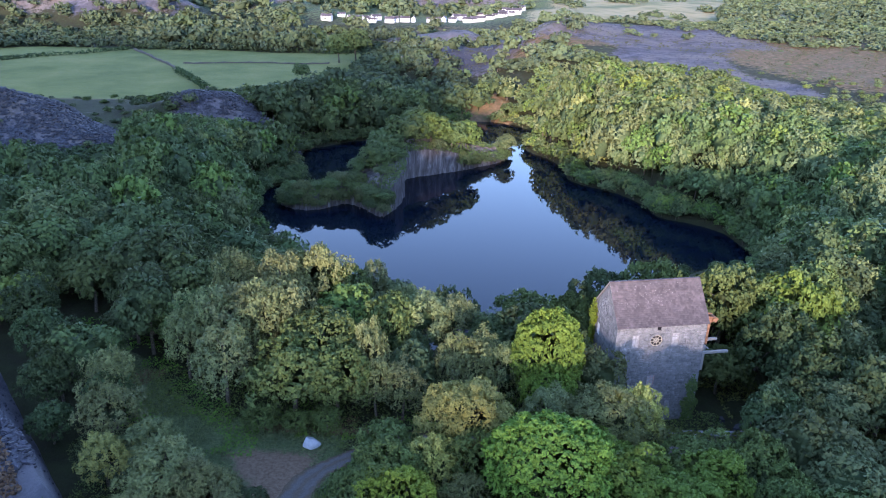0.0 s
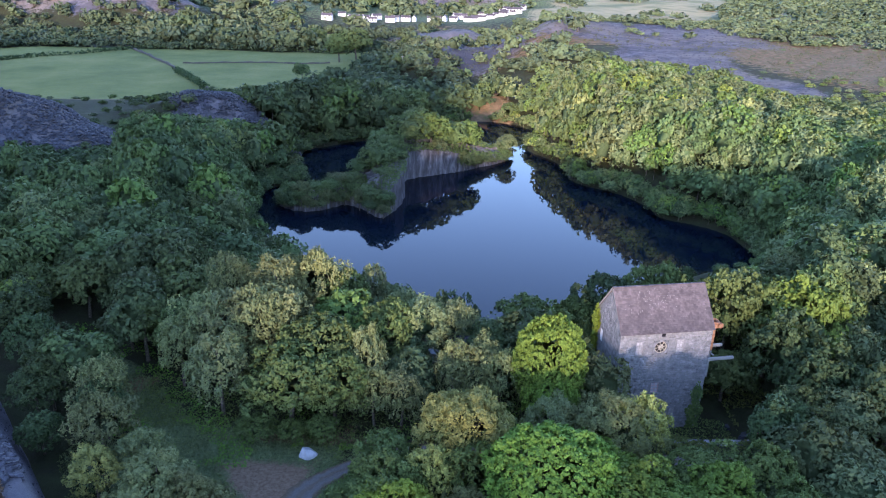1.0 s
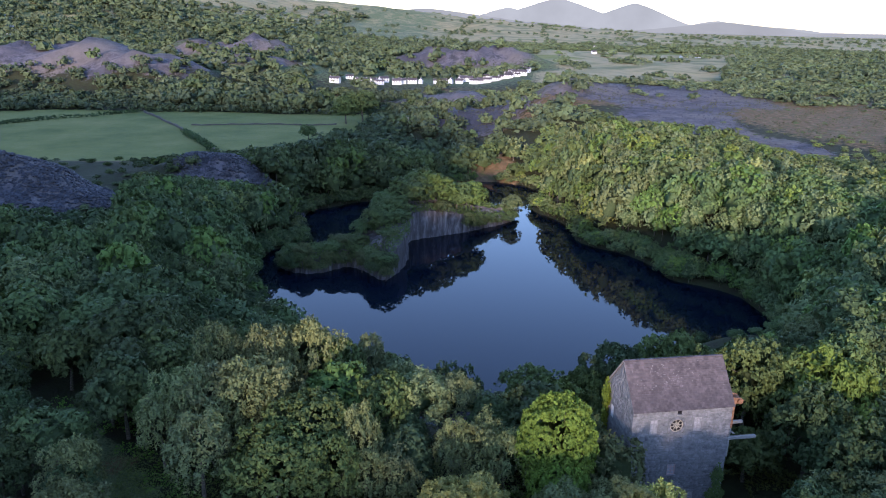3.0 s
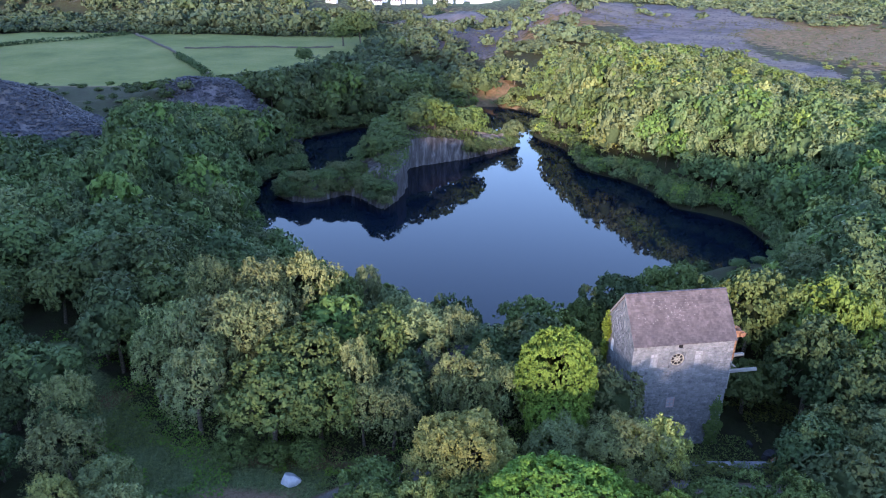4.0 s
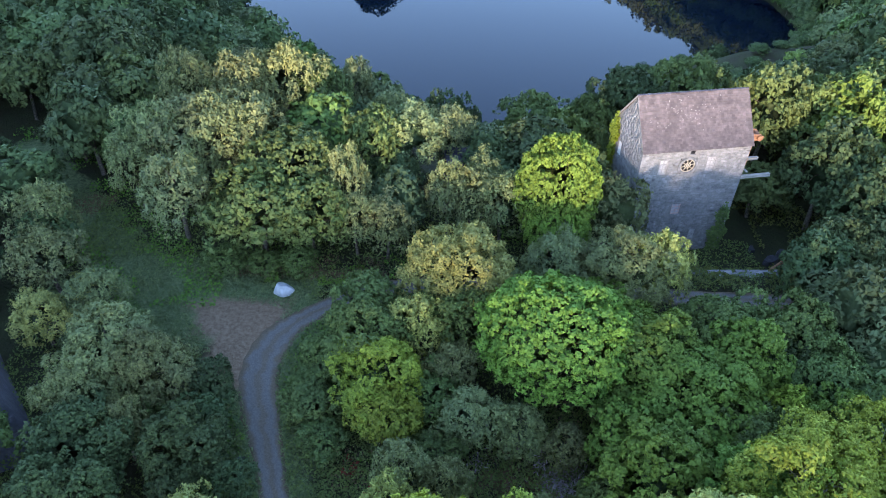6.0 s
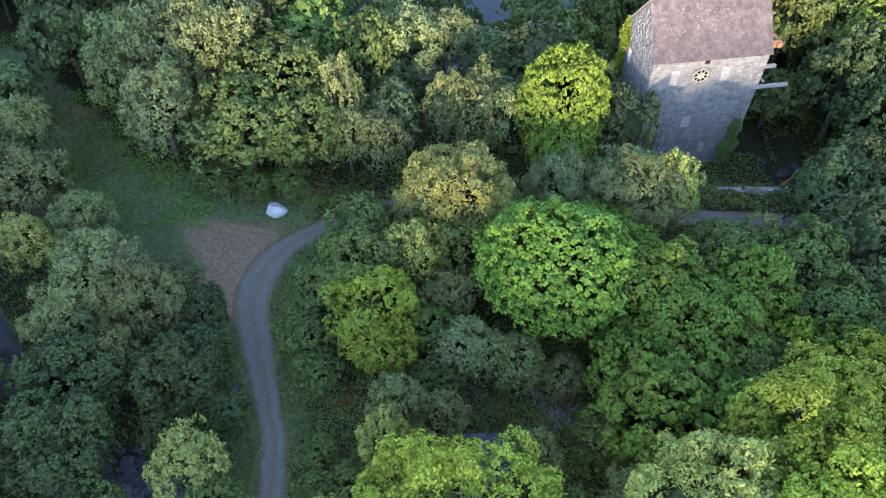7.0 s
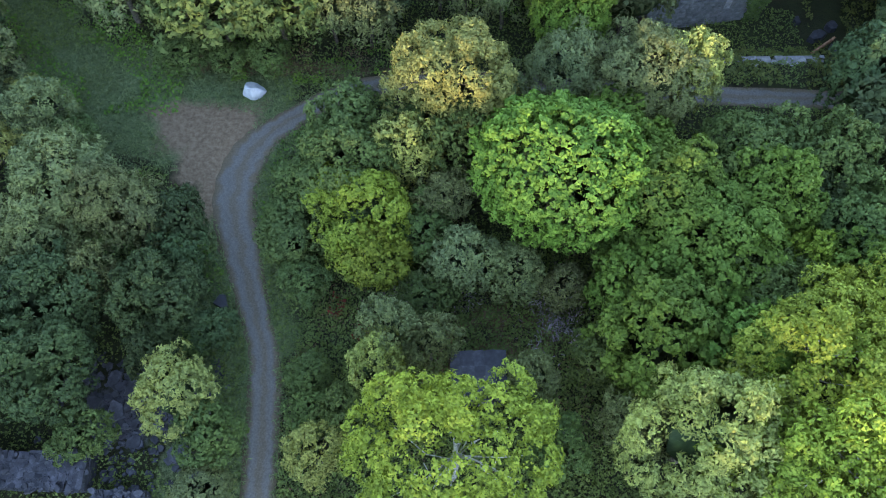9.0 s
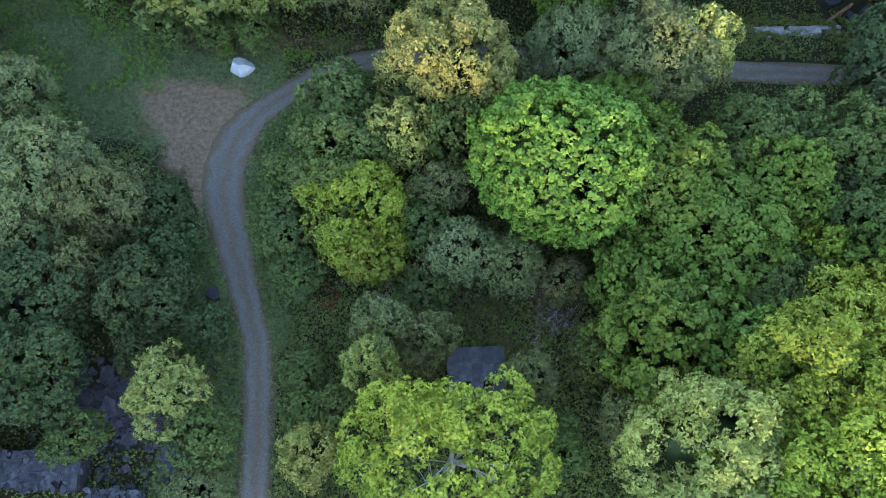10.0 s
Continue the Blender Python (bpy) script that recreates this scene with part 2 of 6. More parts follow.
def road_mat():
    m, n, l, p = mat("gravel_track", 0.95, 0.15)
    uv = n.new("ShaderNodeUVMap").outputs[0]
    sep = n.new("ShaderNodeSeparateXYZ")
    l.new(uv, sep.inputs[0])
    pos = position(n)
    fine, mid = noise_tex(n, l, 9, 6, pos, 0.75), noise_tex(n, l, 0.8, 4, pos)
    across = math_node(n, l, "ADD", sep.outputs[0], math_node(n, l, "MULTIPLY", math_node(n, l, "SUBTRACT", mid, 0.5), 0.45))
    grey = ramp(n, l, fine, [(0.25, (0.07, 0.065, 0.06)), (0.5, (0.13, 0.121, 0.113)), (0.8, (0.21, 0.195, 0.182))])
    brown = ramp(n, l, fine, [(0.25, (0.06, 0.045, 0.028)), (0.5, (0.12, 0.085, 0.052)), (0.8, (0.19, 0.14, 0.09))])
    k = ramp(n, l, across, [(0.0, (1, 1, 1)), (0.12, (0.8, 0.8, 0.8)), (0.24, (0.12, 0.12, 0.12)), (0.38, (0.3, 0.3, 0.3)), (0.46, (0.65, 0.65, 0.65)), (0.56, (0.65, 0.65, 0.65)), (0.64, (0.3, 0.3, 0.3)), (0.76, (0.12, 0.12, 0.12)), (0.88, (0.8, 0.8, 0.8)), (1.0, (1, 1, 1))])
    l.new(mix(n, l, k, grey, brown), p.inputs["Base Color"])
    bump(n, l, p, math_node(n, l, "ADD", fine, mid), 0.7, 0.06)
    return m


ROAD = road_mat()


def water_mat():
    m, n, l, p = mat("lake_water", 0.02, 0.26)
    p.inputs["Base Color"].default_value = (0.002, 0.006, 0.013, 1)
    p.inputs["IOR"].default_value = 1.33
    f = noise_tex(n, l, 0.9, 3, position(n))
    bump(n, l, p, f, 0.03, 0.05)
    return m


WATER = water_mat()


# ---- mesh helpers ----
def mesh_of(name, verts, faces, mats, idx=None, smooth=False, normals=None):
    """A mesh from numpy vertices (n, 3) and equal-sided faces (m, k); normals: shading normals, one a vertex."""
    me = bpy.data.meshes.new(name)
    verts, faces = np.asarray(verts, np.float32), np.asarray(faces, np.int32)
    k = faces.shape[1]
    me.vertices.add(len(verts))
    me.vertices.foreach_set("co", verts.ravel())
    me.loops.add(faces.size)
    me.loops.foreach_set("vertex_index", faces.ravel())
    me.polygons.add(len(faces))
    me.polygons.foreach_set("loop_start", np.arange(0, faces.size, k, dtype=np.int32))
    if idx is not None:
        me.polygons.foreach_set("material_index", np.asarray(idx, np.int32))
    if smooth:
        me.polygons.foreach_set("use_smooth", np.ones(len(faces), bool))
    me.update(calc_edges=True)
    if normals is not None:
        q = np.asarray(normals, np.float32)
        q = q / (np.linalg.norm(q, axis=1, keepdims=True) + 1e-9)
        me.attributes.new("custom_normal", "FLOAT_VECTOR", "POINT").data.foreach_set("vector", q.ravel())
    for m in mats:
        me.materials.append(m)
    return me


def bm_mesh(name, bm, material, smooth=False):
    me = bpy.data.meshes.new(name)
    bmesh.ops.recalc_face_normals(bm, faces=bm.faces)
    for f in bm.faces:
        f.smooth = smooth
    bm.to_mesh(me)
    bm.free()
    me.materials.append(material)
    return me


def part(name, bm, material, parent, label="", smooth=False):
    ob = new(name, bm_mesh(name, bm, material, smooth) if isinstance(bm, bmesh.types.BMesh) else bm)
    ob.parent = parent
    return tagged(ob, label)


def box(bm, x0, x1, y0, y1, z0, z1, m=None, bev=0.0):
    g = bmesh.ops.create_cube(bm, size=1.0)
    vs = g["verts"]
    for v in vs:
        v.co = Vector((x0 + (v.co.x + 0.5) * (x1 - x0), y0 + (v.co.y + 0.5) * (y1 - y0), z0 + (v.co.z + 0.5) * (z1 - z0)))
    if bev:
        es = list({e for v in vs for e in v.link_edges})
        vs = list({v for f in bmesh.ops.bevel(bm, geom=es, offset=bev, segments=1, affect="EDGES")["faces"] for v in f.verts} | {v for v in vs if v.is_valid})
    if m is not None:
        for v in vs:
            v.co = m @ v.co
    return vs


def tube(bm, pts, radii, sides=7):
    """A tapered tube through points."""
    rings = []
    for i, p in enumerate(pts):
        p = Vector(p)
        d = (Vector(pts[min(i + 1, len(pts) - 1)]) - Vector(pts[max(i - 1, 0)])).normalized()
        a = d.orthogonal().normalized()
        b = d.cross(a)
        rings.append([bm.verts.new(p + radii[i] * (math.cos(2 * math.pi * k / sides) * a + math.sin(2 * math.pi * k / sides) * b)) for k in range(sides)])
    for r0, r1 in zip(rings, rings[1:]):
        for k in range(sides):
            bm.faces.new((r0[k], r0[(k + 1) % sides], r1[(k + 1) % sides], r1[k]))
    bm.faces.new(rings[-1])
    bm.faces.new(rings[0][::-1])


def empty(name, m):
    ob = new(name)
    ob.empty_display_size = 0.3
    ob.matrix_world = m
    return ob


def cards(rng, centres, normals, length, width):
    """Pointed leaf cards (a triangle each) at centres facing normals."""
    n = len(centres)
    nr = normals / (np.linalg.norm(normals, axis=1, keepdims=True) + 1e-9)
    t = rng.normal(size=(n, 3))
    t -= (t * nr).sum(1, keepdims=True) * nr
    t /= np.linalg.norm(t, axis=1, keepdims=True) + 1e-9
    b = np.cross(nr, t)
    s = rng.uniform(0.65, 1.35, (n, 1))
    L, W = length * s / 2, width * s / 2
    v = np.stack([centres - t * L - b * W * 1.2, centres + t * L, centres - t * L * rng.uniform(0.3, 1.2, (n, 1)) + b * W * 1.2], 1).reshape(-1, 3)
    f = np.arange(3 * n).reshape(-1, 3)
    return v, f


# ---- the lie of the land ----
LAKE_Z = -22.0
LAKE = ((-30, 217, 30), (-23, 270, 34), (14, 321, 25), (10, 270, 31), (20, 212, 44), (57, 188, 26), (5, 162, 31), (-24, 187, 24), (6, 143, 14))


def step(a, b, x):
    t = np.clip((x - a) / (b - a), 0, 1)
    return t * t * (3 - 2 * t)


def wave(x, y, s, seed=0.0):
    """A cheap smooth wobble of about -1 to 1, of size s metres."""
    a = np.sin(x / s * 1.7 + seed) * np.cos(y / s * 1.3 - seed * 2.1)
    b = np.sin((x * 0.8 + y * 0.6) / s * 3.1 + seed * 3.3) * np.cos((y * 0.8 - x * 0.6) / s * 2.7 + seed)
    return 0.65 * a + 0.35 * b


def lake_sd(x, y):
    d = np.zeros_like(x)
    for cx, cy, r in LAKE:
        d = d + np.exp(-(np.hypot(x - cx, y - cy) - r) / 5.0)
    return -5.0 * np.log(d + 1e-30) + 2.5 * wave(x, y, 11.0, 1.3)


def hump(x, y, cx, cy, sx, sy, p=1.0):
    return np.exp(-((((x - cx) / sx) ** 2 + ((y - cy) / sy) ** 2) ** p))


def rim(x, y):
    right = step(15, 85, x)
    left = 1 - right
    z = -4.5 * step(72, 80, y) * step(14, 20, x) * (1 - step(52, 70, x)) * (1 - step(96, 112, y))
    z = z + left * (-9 * step(120, 240, y) - 16 * step(290, 400, y)) + right * (2 * step(230, 300, y) + 6 * step(380, 560, y) - 24 * step(580, 720, y))
    z = z + 8 * step(600, 900, y) + 24 * step(1200, 4600, y)
    rough = 1 + 0.3 * wave(x, y, 26, 0.9) + 0.16 * wave(x, y, 9, 1.9)
    z0 = z
    z = 17 * hump(x, y, -134, 212, 36, 26, 0.9) + 6.5 * hump(x, y, -68, 273, 40, 9, 3) + 4 * hump(x, y, -105, 275, 30, 14)
    z = z + 15 * hump(x, y, 20, 520, 62, 60, 1.5) + 14 * hump(x, y, -8, 640, 60, 60, 1.5) + 11 * hump(x, y, 16, 372, 15, 20) + 7 * hump(x, y, 40, 430, 30, 30)
    z = z + 26 * hump(x, y, -330, 760, 80, 60, 1.5) + 30 * hump(x, y, -460, 820, 110, 90, 1.5) + 20 * hump(x, y, -240, 900, 70, 60) + 34 * hump(x, y, -300, 1050, 160, 60)
    z = z + 26 * hump(x, y, 10, 1080, 110, 60, 2) + 16 * hump(x, y, -130, 1180, 90, 70)
    z = z0 + z * rough
    z = z + 330 * hump(x, y, -1700, 2500, 900, 900) + 90 * hump(x, y, -500, 3300, 900, 500) + 70 * hump(x, y, -900, 1500, 330, 300)
    far = step(300, 900, y)
    z = z + far * (3 * wave(x, y, 90, 2.0) + 4 * wave(x, y, 260, 0.4)) + (1 - far) * 0.8 * wave(x, y, 22, 0.7) * step(85, 120, np.abs(y - 55) + np.abs(x) * 0.8)
    # an unseen mountain behind the camera, its crest shaped to throw the shade
    crest = 51 + 44 * (1 - step(-78, -52, x)) + 20 * (1 - step(-160, -90, x)) - 18 * step(5, 90, x)
    return z + crest * np.exp(-((y + 190) / 60) ** 2) * step(25, -90, y)


def ground_z(x, y):
    x, y = np.asarray(x, float), np.asarray(y, float)
    sd = lake_sd(x, y)
    r = rim(x, y)
    near = 1 - step(135, 165, y)
    wide = 26 + 12 * near
    rise = step(-4, 26, sd) * (1 - near) + np.clip(sd / wide, 0, 1) * near
    bank = np.where(sd < 0, LAKE_Z + np.maximum(sd * 0.9, -9), LAKE_Z + (r - LAKE_Z) * rise * step(-0.5, 3, sd + 1))
    return np.where(sd > 45, r, bank)


def gz(x, y):
    return float(ground_z(np.array([x]), np.array([y]))[0])


TRACK = [(-9.0, -70), (-9.2, 0), (-9.3, 30), (-9.3, 36), (-10.05, 45), (-11.05, 48.4), (-13.0, 54), (-14.2, 58.2), (-13.9, 61.6), (-12.6, 64.2), (-10.4, 66.3), (-7.3, 68.5), (-3, 70), (4, 70.6), (12, 70.4), (25, 69.8), (40, 69.5), (60, 68)]
TRACK_W = [2.3, 2.3, 2.3, 2.25, 2.2, 2.1, 2.9, 3.3, 3.3, 2.7, 2.2, 2.1, 2.1, 2.1, 2.1, 2.1, 2.1, 2.1]


def worn_earth(x, y):
    """The bare wedge where a second way leaves the track: 1 well inside, 0 outside."""
    corners = ((-24.0, 68.3), (-15.6, 54.8), (-12.8, 66.9))
    d = np.full(np.shape(x), 9.0)
    for (ax, ay), (bx, by) in zip(corners, corners[1:] + corners[:1]):
        d = np.minimum(d, ((bx - ax) * (y - ay) - (by - ay) * (x - ax)) / math.hypot(bx - ax, by - ay))
    return step(-0.9, 1.3, d)


def spline(pts, n=8):
    out = []
    P = [np.array(p, float) for p in pts]
    for i in range(len(P) - 1):
        a, b, c, d = P[max(i - 1, 0)], P[i], P[i + 1], P[min(i + 2, len(P) - 1)]
        for k in range(n):
            t = k / n
            out.append(0.5 * (2 * b + (c - a) * t + (2 * a - 5 * b + 4 * c - d) * t * t + (3 * b - a - 3 * c + d) * t ** 3))
    return np.array(out + [P[-1]])


TRACK_PTS = spline([(x, y, w) for (x, y), w in zip(TRACK, TRACK_W)])


def track_dist(x, y):
    d = np.full(np.shape(x), 1e9)
    for px, py, w in TRACK_PTS:
        d = np.minimum(d, np.hypot(x - px, y - py) - w / 2)
    return d


GLADE = spline([(-21, 66.8), (-24, 67.6), (-33.4, 75.8), (-40, 82.8), (-48, 92)], 6)


def glade_dist(x, y):
    """Distance from the grassy way that leaves the clearing through the wood."""
    d = np.full(np.shape(x), 1e9)
    for px, py in GLADE[7:]:
        d = np.minimum(d, np.hypot(x - px, y - py))
    return d


def slate_amount(x, y):
    s = 1.2 * hump(x, y, -124, 210, 36, 30, 2) + 1.0 * hump(x, y, -70, 268, 32, 10, 2) + 0.5 * hump(x, y, -105, 278, 30, 9)
    s = s + 1.1 * hump(x, y, 138, 500, 68, 72, 2) + 1.05 * hump(x, y, 118, 400, 32, 52, 2) + 1.0 * hump(x, y, 142, 322, 13, 30, 1.5) + 0.9 * hump(x, y, 106, 305, 11, 10)
    s = s + 0.85 * hump(x, y, 20, 520, 56, 55, 2) + 0.8 * hump(x, y, -8, 640, 55, 50) + 0.8 * hump(x, y, 28, 400, 14, 20)
    s = s + 0.8 * hump(x, y, -330, 760, 90, 60, 2) + 0.9 * hump(x, y, -460, 820, 120, 90, 2) + 0.8 * hump(x, y, -240, 900, 70, 60) + 0.8 * hump(x, y, -300, 1040, 150, 60)
    s = s + 0.9 * hump(x, y, 10, 1060, 110, 50, 2) + 0.7 * hump(x, y, -50, 1500, 160, 120)
    s = s + 0.55 * hump(x, y, -19, 42, 5.0, 4.5, 2)
    return np.clip(s * (1 + 0.25 * wave(x, y, 18, 5.0)), 0, 1.2)


def field_amount(x, y):
    f = step(-400, -385, x) * (1 - step(-70, -62, x)) * step(370, 374, y - 1.5 * np.maximum(x + 150, 0)) * (1 - step(592, 598, y - 0.12 * (x + 240)))
    f = f + step(-190, -180, x) * (1 - step(-100, -90, x)) * step(640, 650, y) * (1 - step(720, 730, y))
    f = f + hump(x, y, 60, 1300, 160, 60, 4) + hump(x, y, -330, 1350, 120, 40, 4) + hump(x, y, 330, 1700, 260, 60, 4)
    return np.clip(f, 0, 1)


def heath_amount(x, y):
    h = 1.3 * hump(x, y, 14, 350, 15, 34) + 1.0 * hump(x, y, 190, 370, 38, 60) + 0.8 * hump(x, y, 185, 440, 50, 40) + 0.8 * hump(x, y, 90, 470, 40, 30) + 0.7 * hump(x, y, 235, 430, 50, 120, 2) + 1.0 * hump(x, y, 104, 314, 13, 9)
    h = h + 0.6 * hump(x, y, 20, 520, 70, 70) + 0.3 * hump(x, y, -110, 262, 30, 20) + 0.7 * hump(x, y, -14, 71.5, 14, 1.6) + 0.9 * hump(x, y, -37.5, 81.5, 3, 3) + 0.55 * hump(x, y, 5, 48, 16, 8)
    h = h + 0.6 * hump(x, y, 230, 230, 40, 40) + 0.35 * step(900, 1400, y) + 0.75 * hump(x, y, -165, 340, 90, 26) + 0.9 * hump(x, y, -68, 284, 34, 4) + 0.5 * hump(x, y, 0, 700, 110, 160, 2)
    return np.clip(h, 0, 1)


def woods(x, y):
    """How thickly trees stand, 0 to 1."""
    w = np.ones_like(x)
    far = step(330, 420, y)
    patch = 0.5 + 0.5 * wave(x, y, 38, 4.0) + 0.3 * wave(x, y, 120, 1.0)
    u = x / np.maximum(y - 7, 20)
    w = w * (1 - far) + far * np.clip(patch + 0.12 + 0.45 * step(0.1, -0.05, u) * (1 - step(1300, 1900, y)), 0, 1) * 0.95
    w = w * (1 - np.clip(slate_amount(x, y) * 1.5 - 0.4, 0, 1) * 0.93) * (1 - field_amount(x, y)) * (1 - 0.45 * heath_amount(x, y))
    w = np.where(lake_sd(x, y) < -0.3, 0, w)
    w = np.where((x > -8) & (x < 16) & (y > 97) & (y < 140), w * 0.3, w)
    w = np.where((x > -36) & (x < 32) & (y < 74), 0, w)
    w = w * (1 - 0.85 * hump(x, y, -25, 860, 150, 50, 2)) * (1 - 0.75 * hump(x, y, -400, 760, 150, 150, 2))
    w = np.where((u > 0.1) & (u < 0.36) & (y > 640), w * 0.5 * step(0.15, 0.6, wave(x, y, 55, 3.0)), w)
    w = np.where((u > 0.35) & (y > 600) & (y < 1500), np.maximum(w, 0.9 * step(-0.5, 0.1, wave(x, y, 90, 1.0))), w)
    w = np.where((x < -58) & (y > 262) & (y < 360) & (lake_sd(x, y) > 34), w * 0.45, w)
    w = np.where((np.abs(u) < 0.12) & (y > 600) & (y < 960) | (u > -0.2) & (u < 0) & (y > 740) & (y < 940), w * 0.2, w)
    w = np.where((y > 1700) & (u > -0.05), 0.85, w)
    w = np.where((x > 150) & (x < 340) & (y > 290) & (y < 620), np.maximum(w, 0.4 * (1 - np.clip(slate_amount(x, y) * 1.5 - 0.4, 0, 1))), w)
    w = np.where((x > -260) & (x < -130) & (y > 325) & (y < 374), np.maximum(w, 0.6 * (1 - field_amount(x, y))), w)
    w = np.where((x > -135) & (x < -20) & (y > 335) & (y < 560), np.maximum(w, 0.85 * (1 - field_amount(x, y))), w)
    w = w * (1 - hump(x, y, -24, 67.5, 12, 5.5, 3))
    return np.clip(w, 0, 1)


# ---- ground ----
def build_ground():
    u, v = np.linspace(-1, 1, 270), np.linspace(-1, 1, 360)
    xs = 55 * np.sinh(5.13 * u)
    ys = 130 + 75 * np.sinh(4.85 * v)
    ys = np.clip(ys, -700, 4850)
    ys = ys[np.concatenate([[True], np.diff(ys) > 0.01])]
    X, Y = np.meshgrid(xs, ys)
    X[:, 0], X[:, -1] = -4600, 4600
    Z = ground_z(X, Y)
    Z = Z + 0.10 * wave(X, Y, 3.0, 2.2) * step(1.0, 3.0, track_dist(X, Y)) - 0.12 * (track_dist(X, Y) < -0.5) * (np.abs(Y - 20) < 90)
    V = np.stack([X, Y, Z], -1).reshape(-1, 3)
    ny, nx = X.shape
    i = np.arange(nx * ny).reshape(ny, nx)
    F = np.stack([i[:-1, :-1], i[:-1, 1:], i[1:, 1:], i[1:, :-1]], -1).reshape(-1, 4)
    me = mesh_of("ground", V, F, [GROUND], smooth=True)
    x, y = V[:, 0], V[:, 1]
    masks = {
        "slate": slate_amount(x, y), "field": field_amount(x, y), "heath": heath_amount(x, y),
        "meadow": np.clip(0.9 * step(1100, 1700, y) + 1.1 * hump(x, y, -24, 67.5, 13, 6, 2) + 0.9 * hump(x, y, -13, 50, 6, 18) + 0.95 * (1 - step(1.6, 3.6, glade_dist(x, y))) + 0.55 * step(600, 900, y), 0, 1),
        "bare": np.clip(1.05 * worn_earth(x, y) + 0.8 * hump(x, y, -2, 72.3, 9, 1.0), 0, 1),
        # pale grass of the plain; beyond y = 1250 distance haze is put in too
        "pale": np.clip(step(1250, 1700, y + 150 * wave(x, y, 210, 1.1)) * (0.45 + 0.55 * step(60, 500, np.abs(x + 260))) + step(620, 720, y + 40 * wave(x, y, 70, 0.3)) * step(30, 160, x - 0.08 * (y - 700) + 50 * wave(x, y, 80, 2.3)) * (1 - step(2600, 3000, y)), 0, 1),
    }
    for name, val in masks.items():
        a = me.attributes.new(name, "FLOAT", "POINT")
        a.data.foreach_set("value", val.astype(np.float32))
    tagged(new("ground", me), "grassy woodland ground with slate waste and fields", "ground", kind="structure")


build_ground()


def build_water():
    bm = bmesh.new()
    bmesh.ops.create_grid(bm, x_segments=20, y_segments=20, size=1)
    for v in bm.verts:
        v.co = Vector((v.co.x * 110 + 10, v.co.y * 130 + 230, LAKE_Z))
    me = bm_mesh("lake", bm, WATER)
    tagged(new("lake_water", me), "still dark blue quarry lake water", "lake", kind="structure")


build_water()


def build_track():
    n, prof = len(TRACK_PTS), [(-0.56, -0.08), (-0.46, 0.035), (-0.34, 0.05), (-0.25, 0.035), (-0.16, 0.05), (0, 0.065), (0.16, 0.05), (0.25, 0.035), (0.34, 0.05), (0.46, 0.035), (0.56, -0.08)]
    P = TRACK_PTS
    bm = bmesh.new()
    uvl = bm.loops.layers.uv.new("UVMap")
    rows = []
    for i in range(n):
        d = P[min(i + 1, n - 1), :2] - P[max(i - 1, 0), :2]
        d = d / np.linalg.norm(d)
        nx, ny = d[1], -d[0]
        w = P[i, 2] * (1 + 0.05 * math.sin(i * 1.7))
        rows.append([bm.verts.new((P[i, 0] + nx * w * a, P[i, 1] + ny * w * a, gz(P[i, 0] + nx * w * a, P[i, 1] + ny * w * a) + h)) for a, h in prof])
    for i in range(n - 1):
        for k in range(len(prof) - 1):
            f = bm.faces.new((rows[i][k], rows[i][k + 1], rows[i + 1][k + 1], rows[i + 1][k]))
            for lp, (a, t) in zip(f.loops, ((prof[k][0], i), (prof[k + 1][0], i), (prof[k + 1][0], i + 1), (prof[k][0], i + 1))):
                lp[uvl].uv = (a + 0.5, t * 0.1)
    tagged(new("road", bm_mesh("road", bm, ROAD, True)), "grey gravel track with two wheel ruts", "road", kind="structure")


build_track()


# ---- trees ----
SHAPE = {   # lobes, lobe size, how far lobes lie out, droop, leaf length, leaf width, crown's foot
    "maple": (210, 0.125, 0.9, 0.0, 0.16, 0.14, 0.2),
    "sycamore": (85, 0.18, 0.84, 0.0, 0.18, 0.15, 0.16),
    "oak": (44, 0.26, 0.76, 0.1, 0.18, 0.12, 0.12),
    "darkoak": (40, 0.27, 0.74, 0.1, 0.18, 0.12, 0.1),
    "goldoak": (50, 0.23, 0.78, 0.15, 0.18, 0.12, 0.12),
    "birch": (60, 0.20, 0.78, 0.45, 0.17, 0.085, 0.1),
    "willow": (62, 0.19, 0.80, 0.45, 0.18, 0.09, 0.08),
    "ash": (60, 0.19, 0.84, 0.2, 0.15, 0.09, 0.25),
}
R0, H0 = 3.5, 8.5


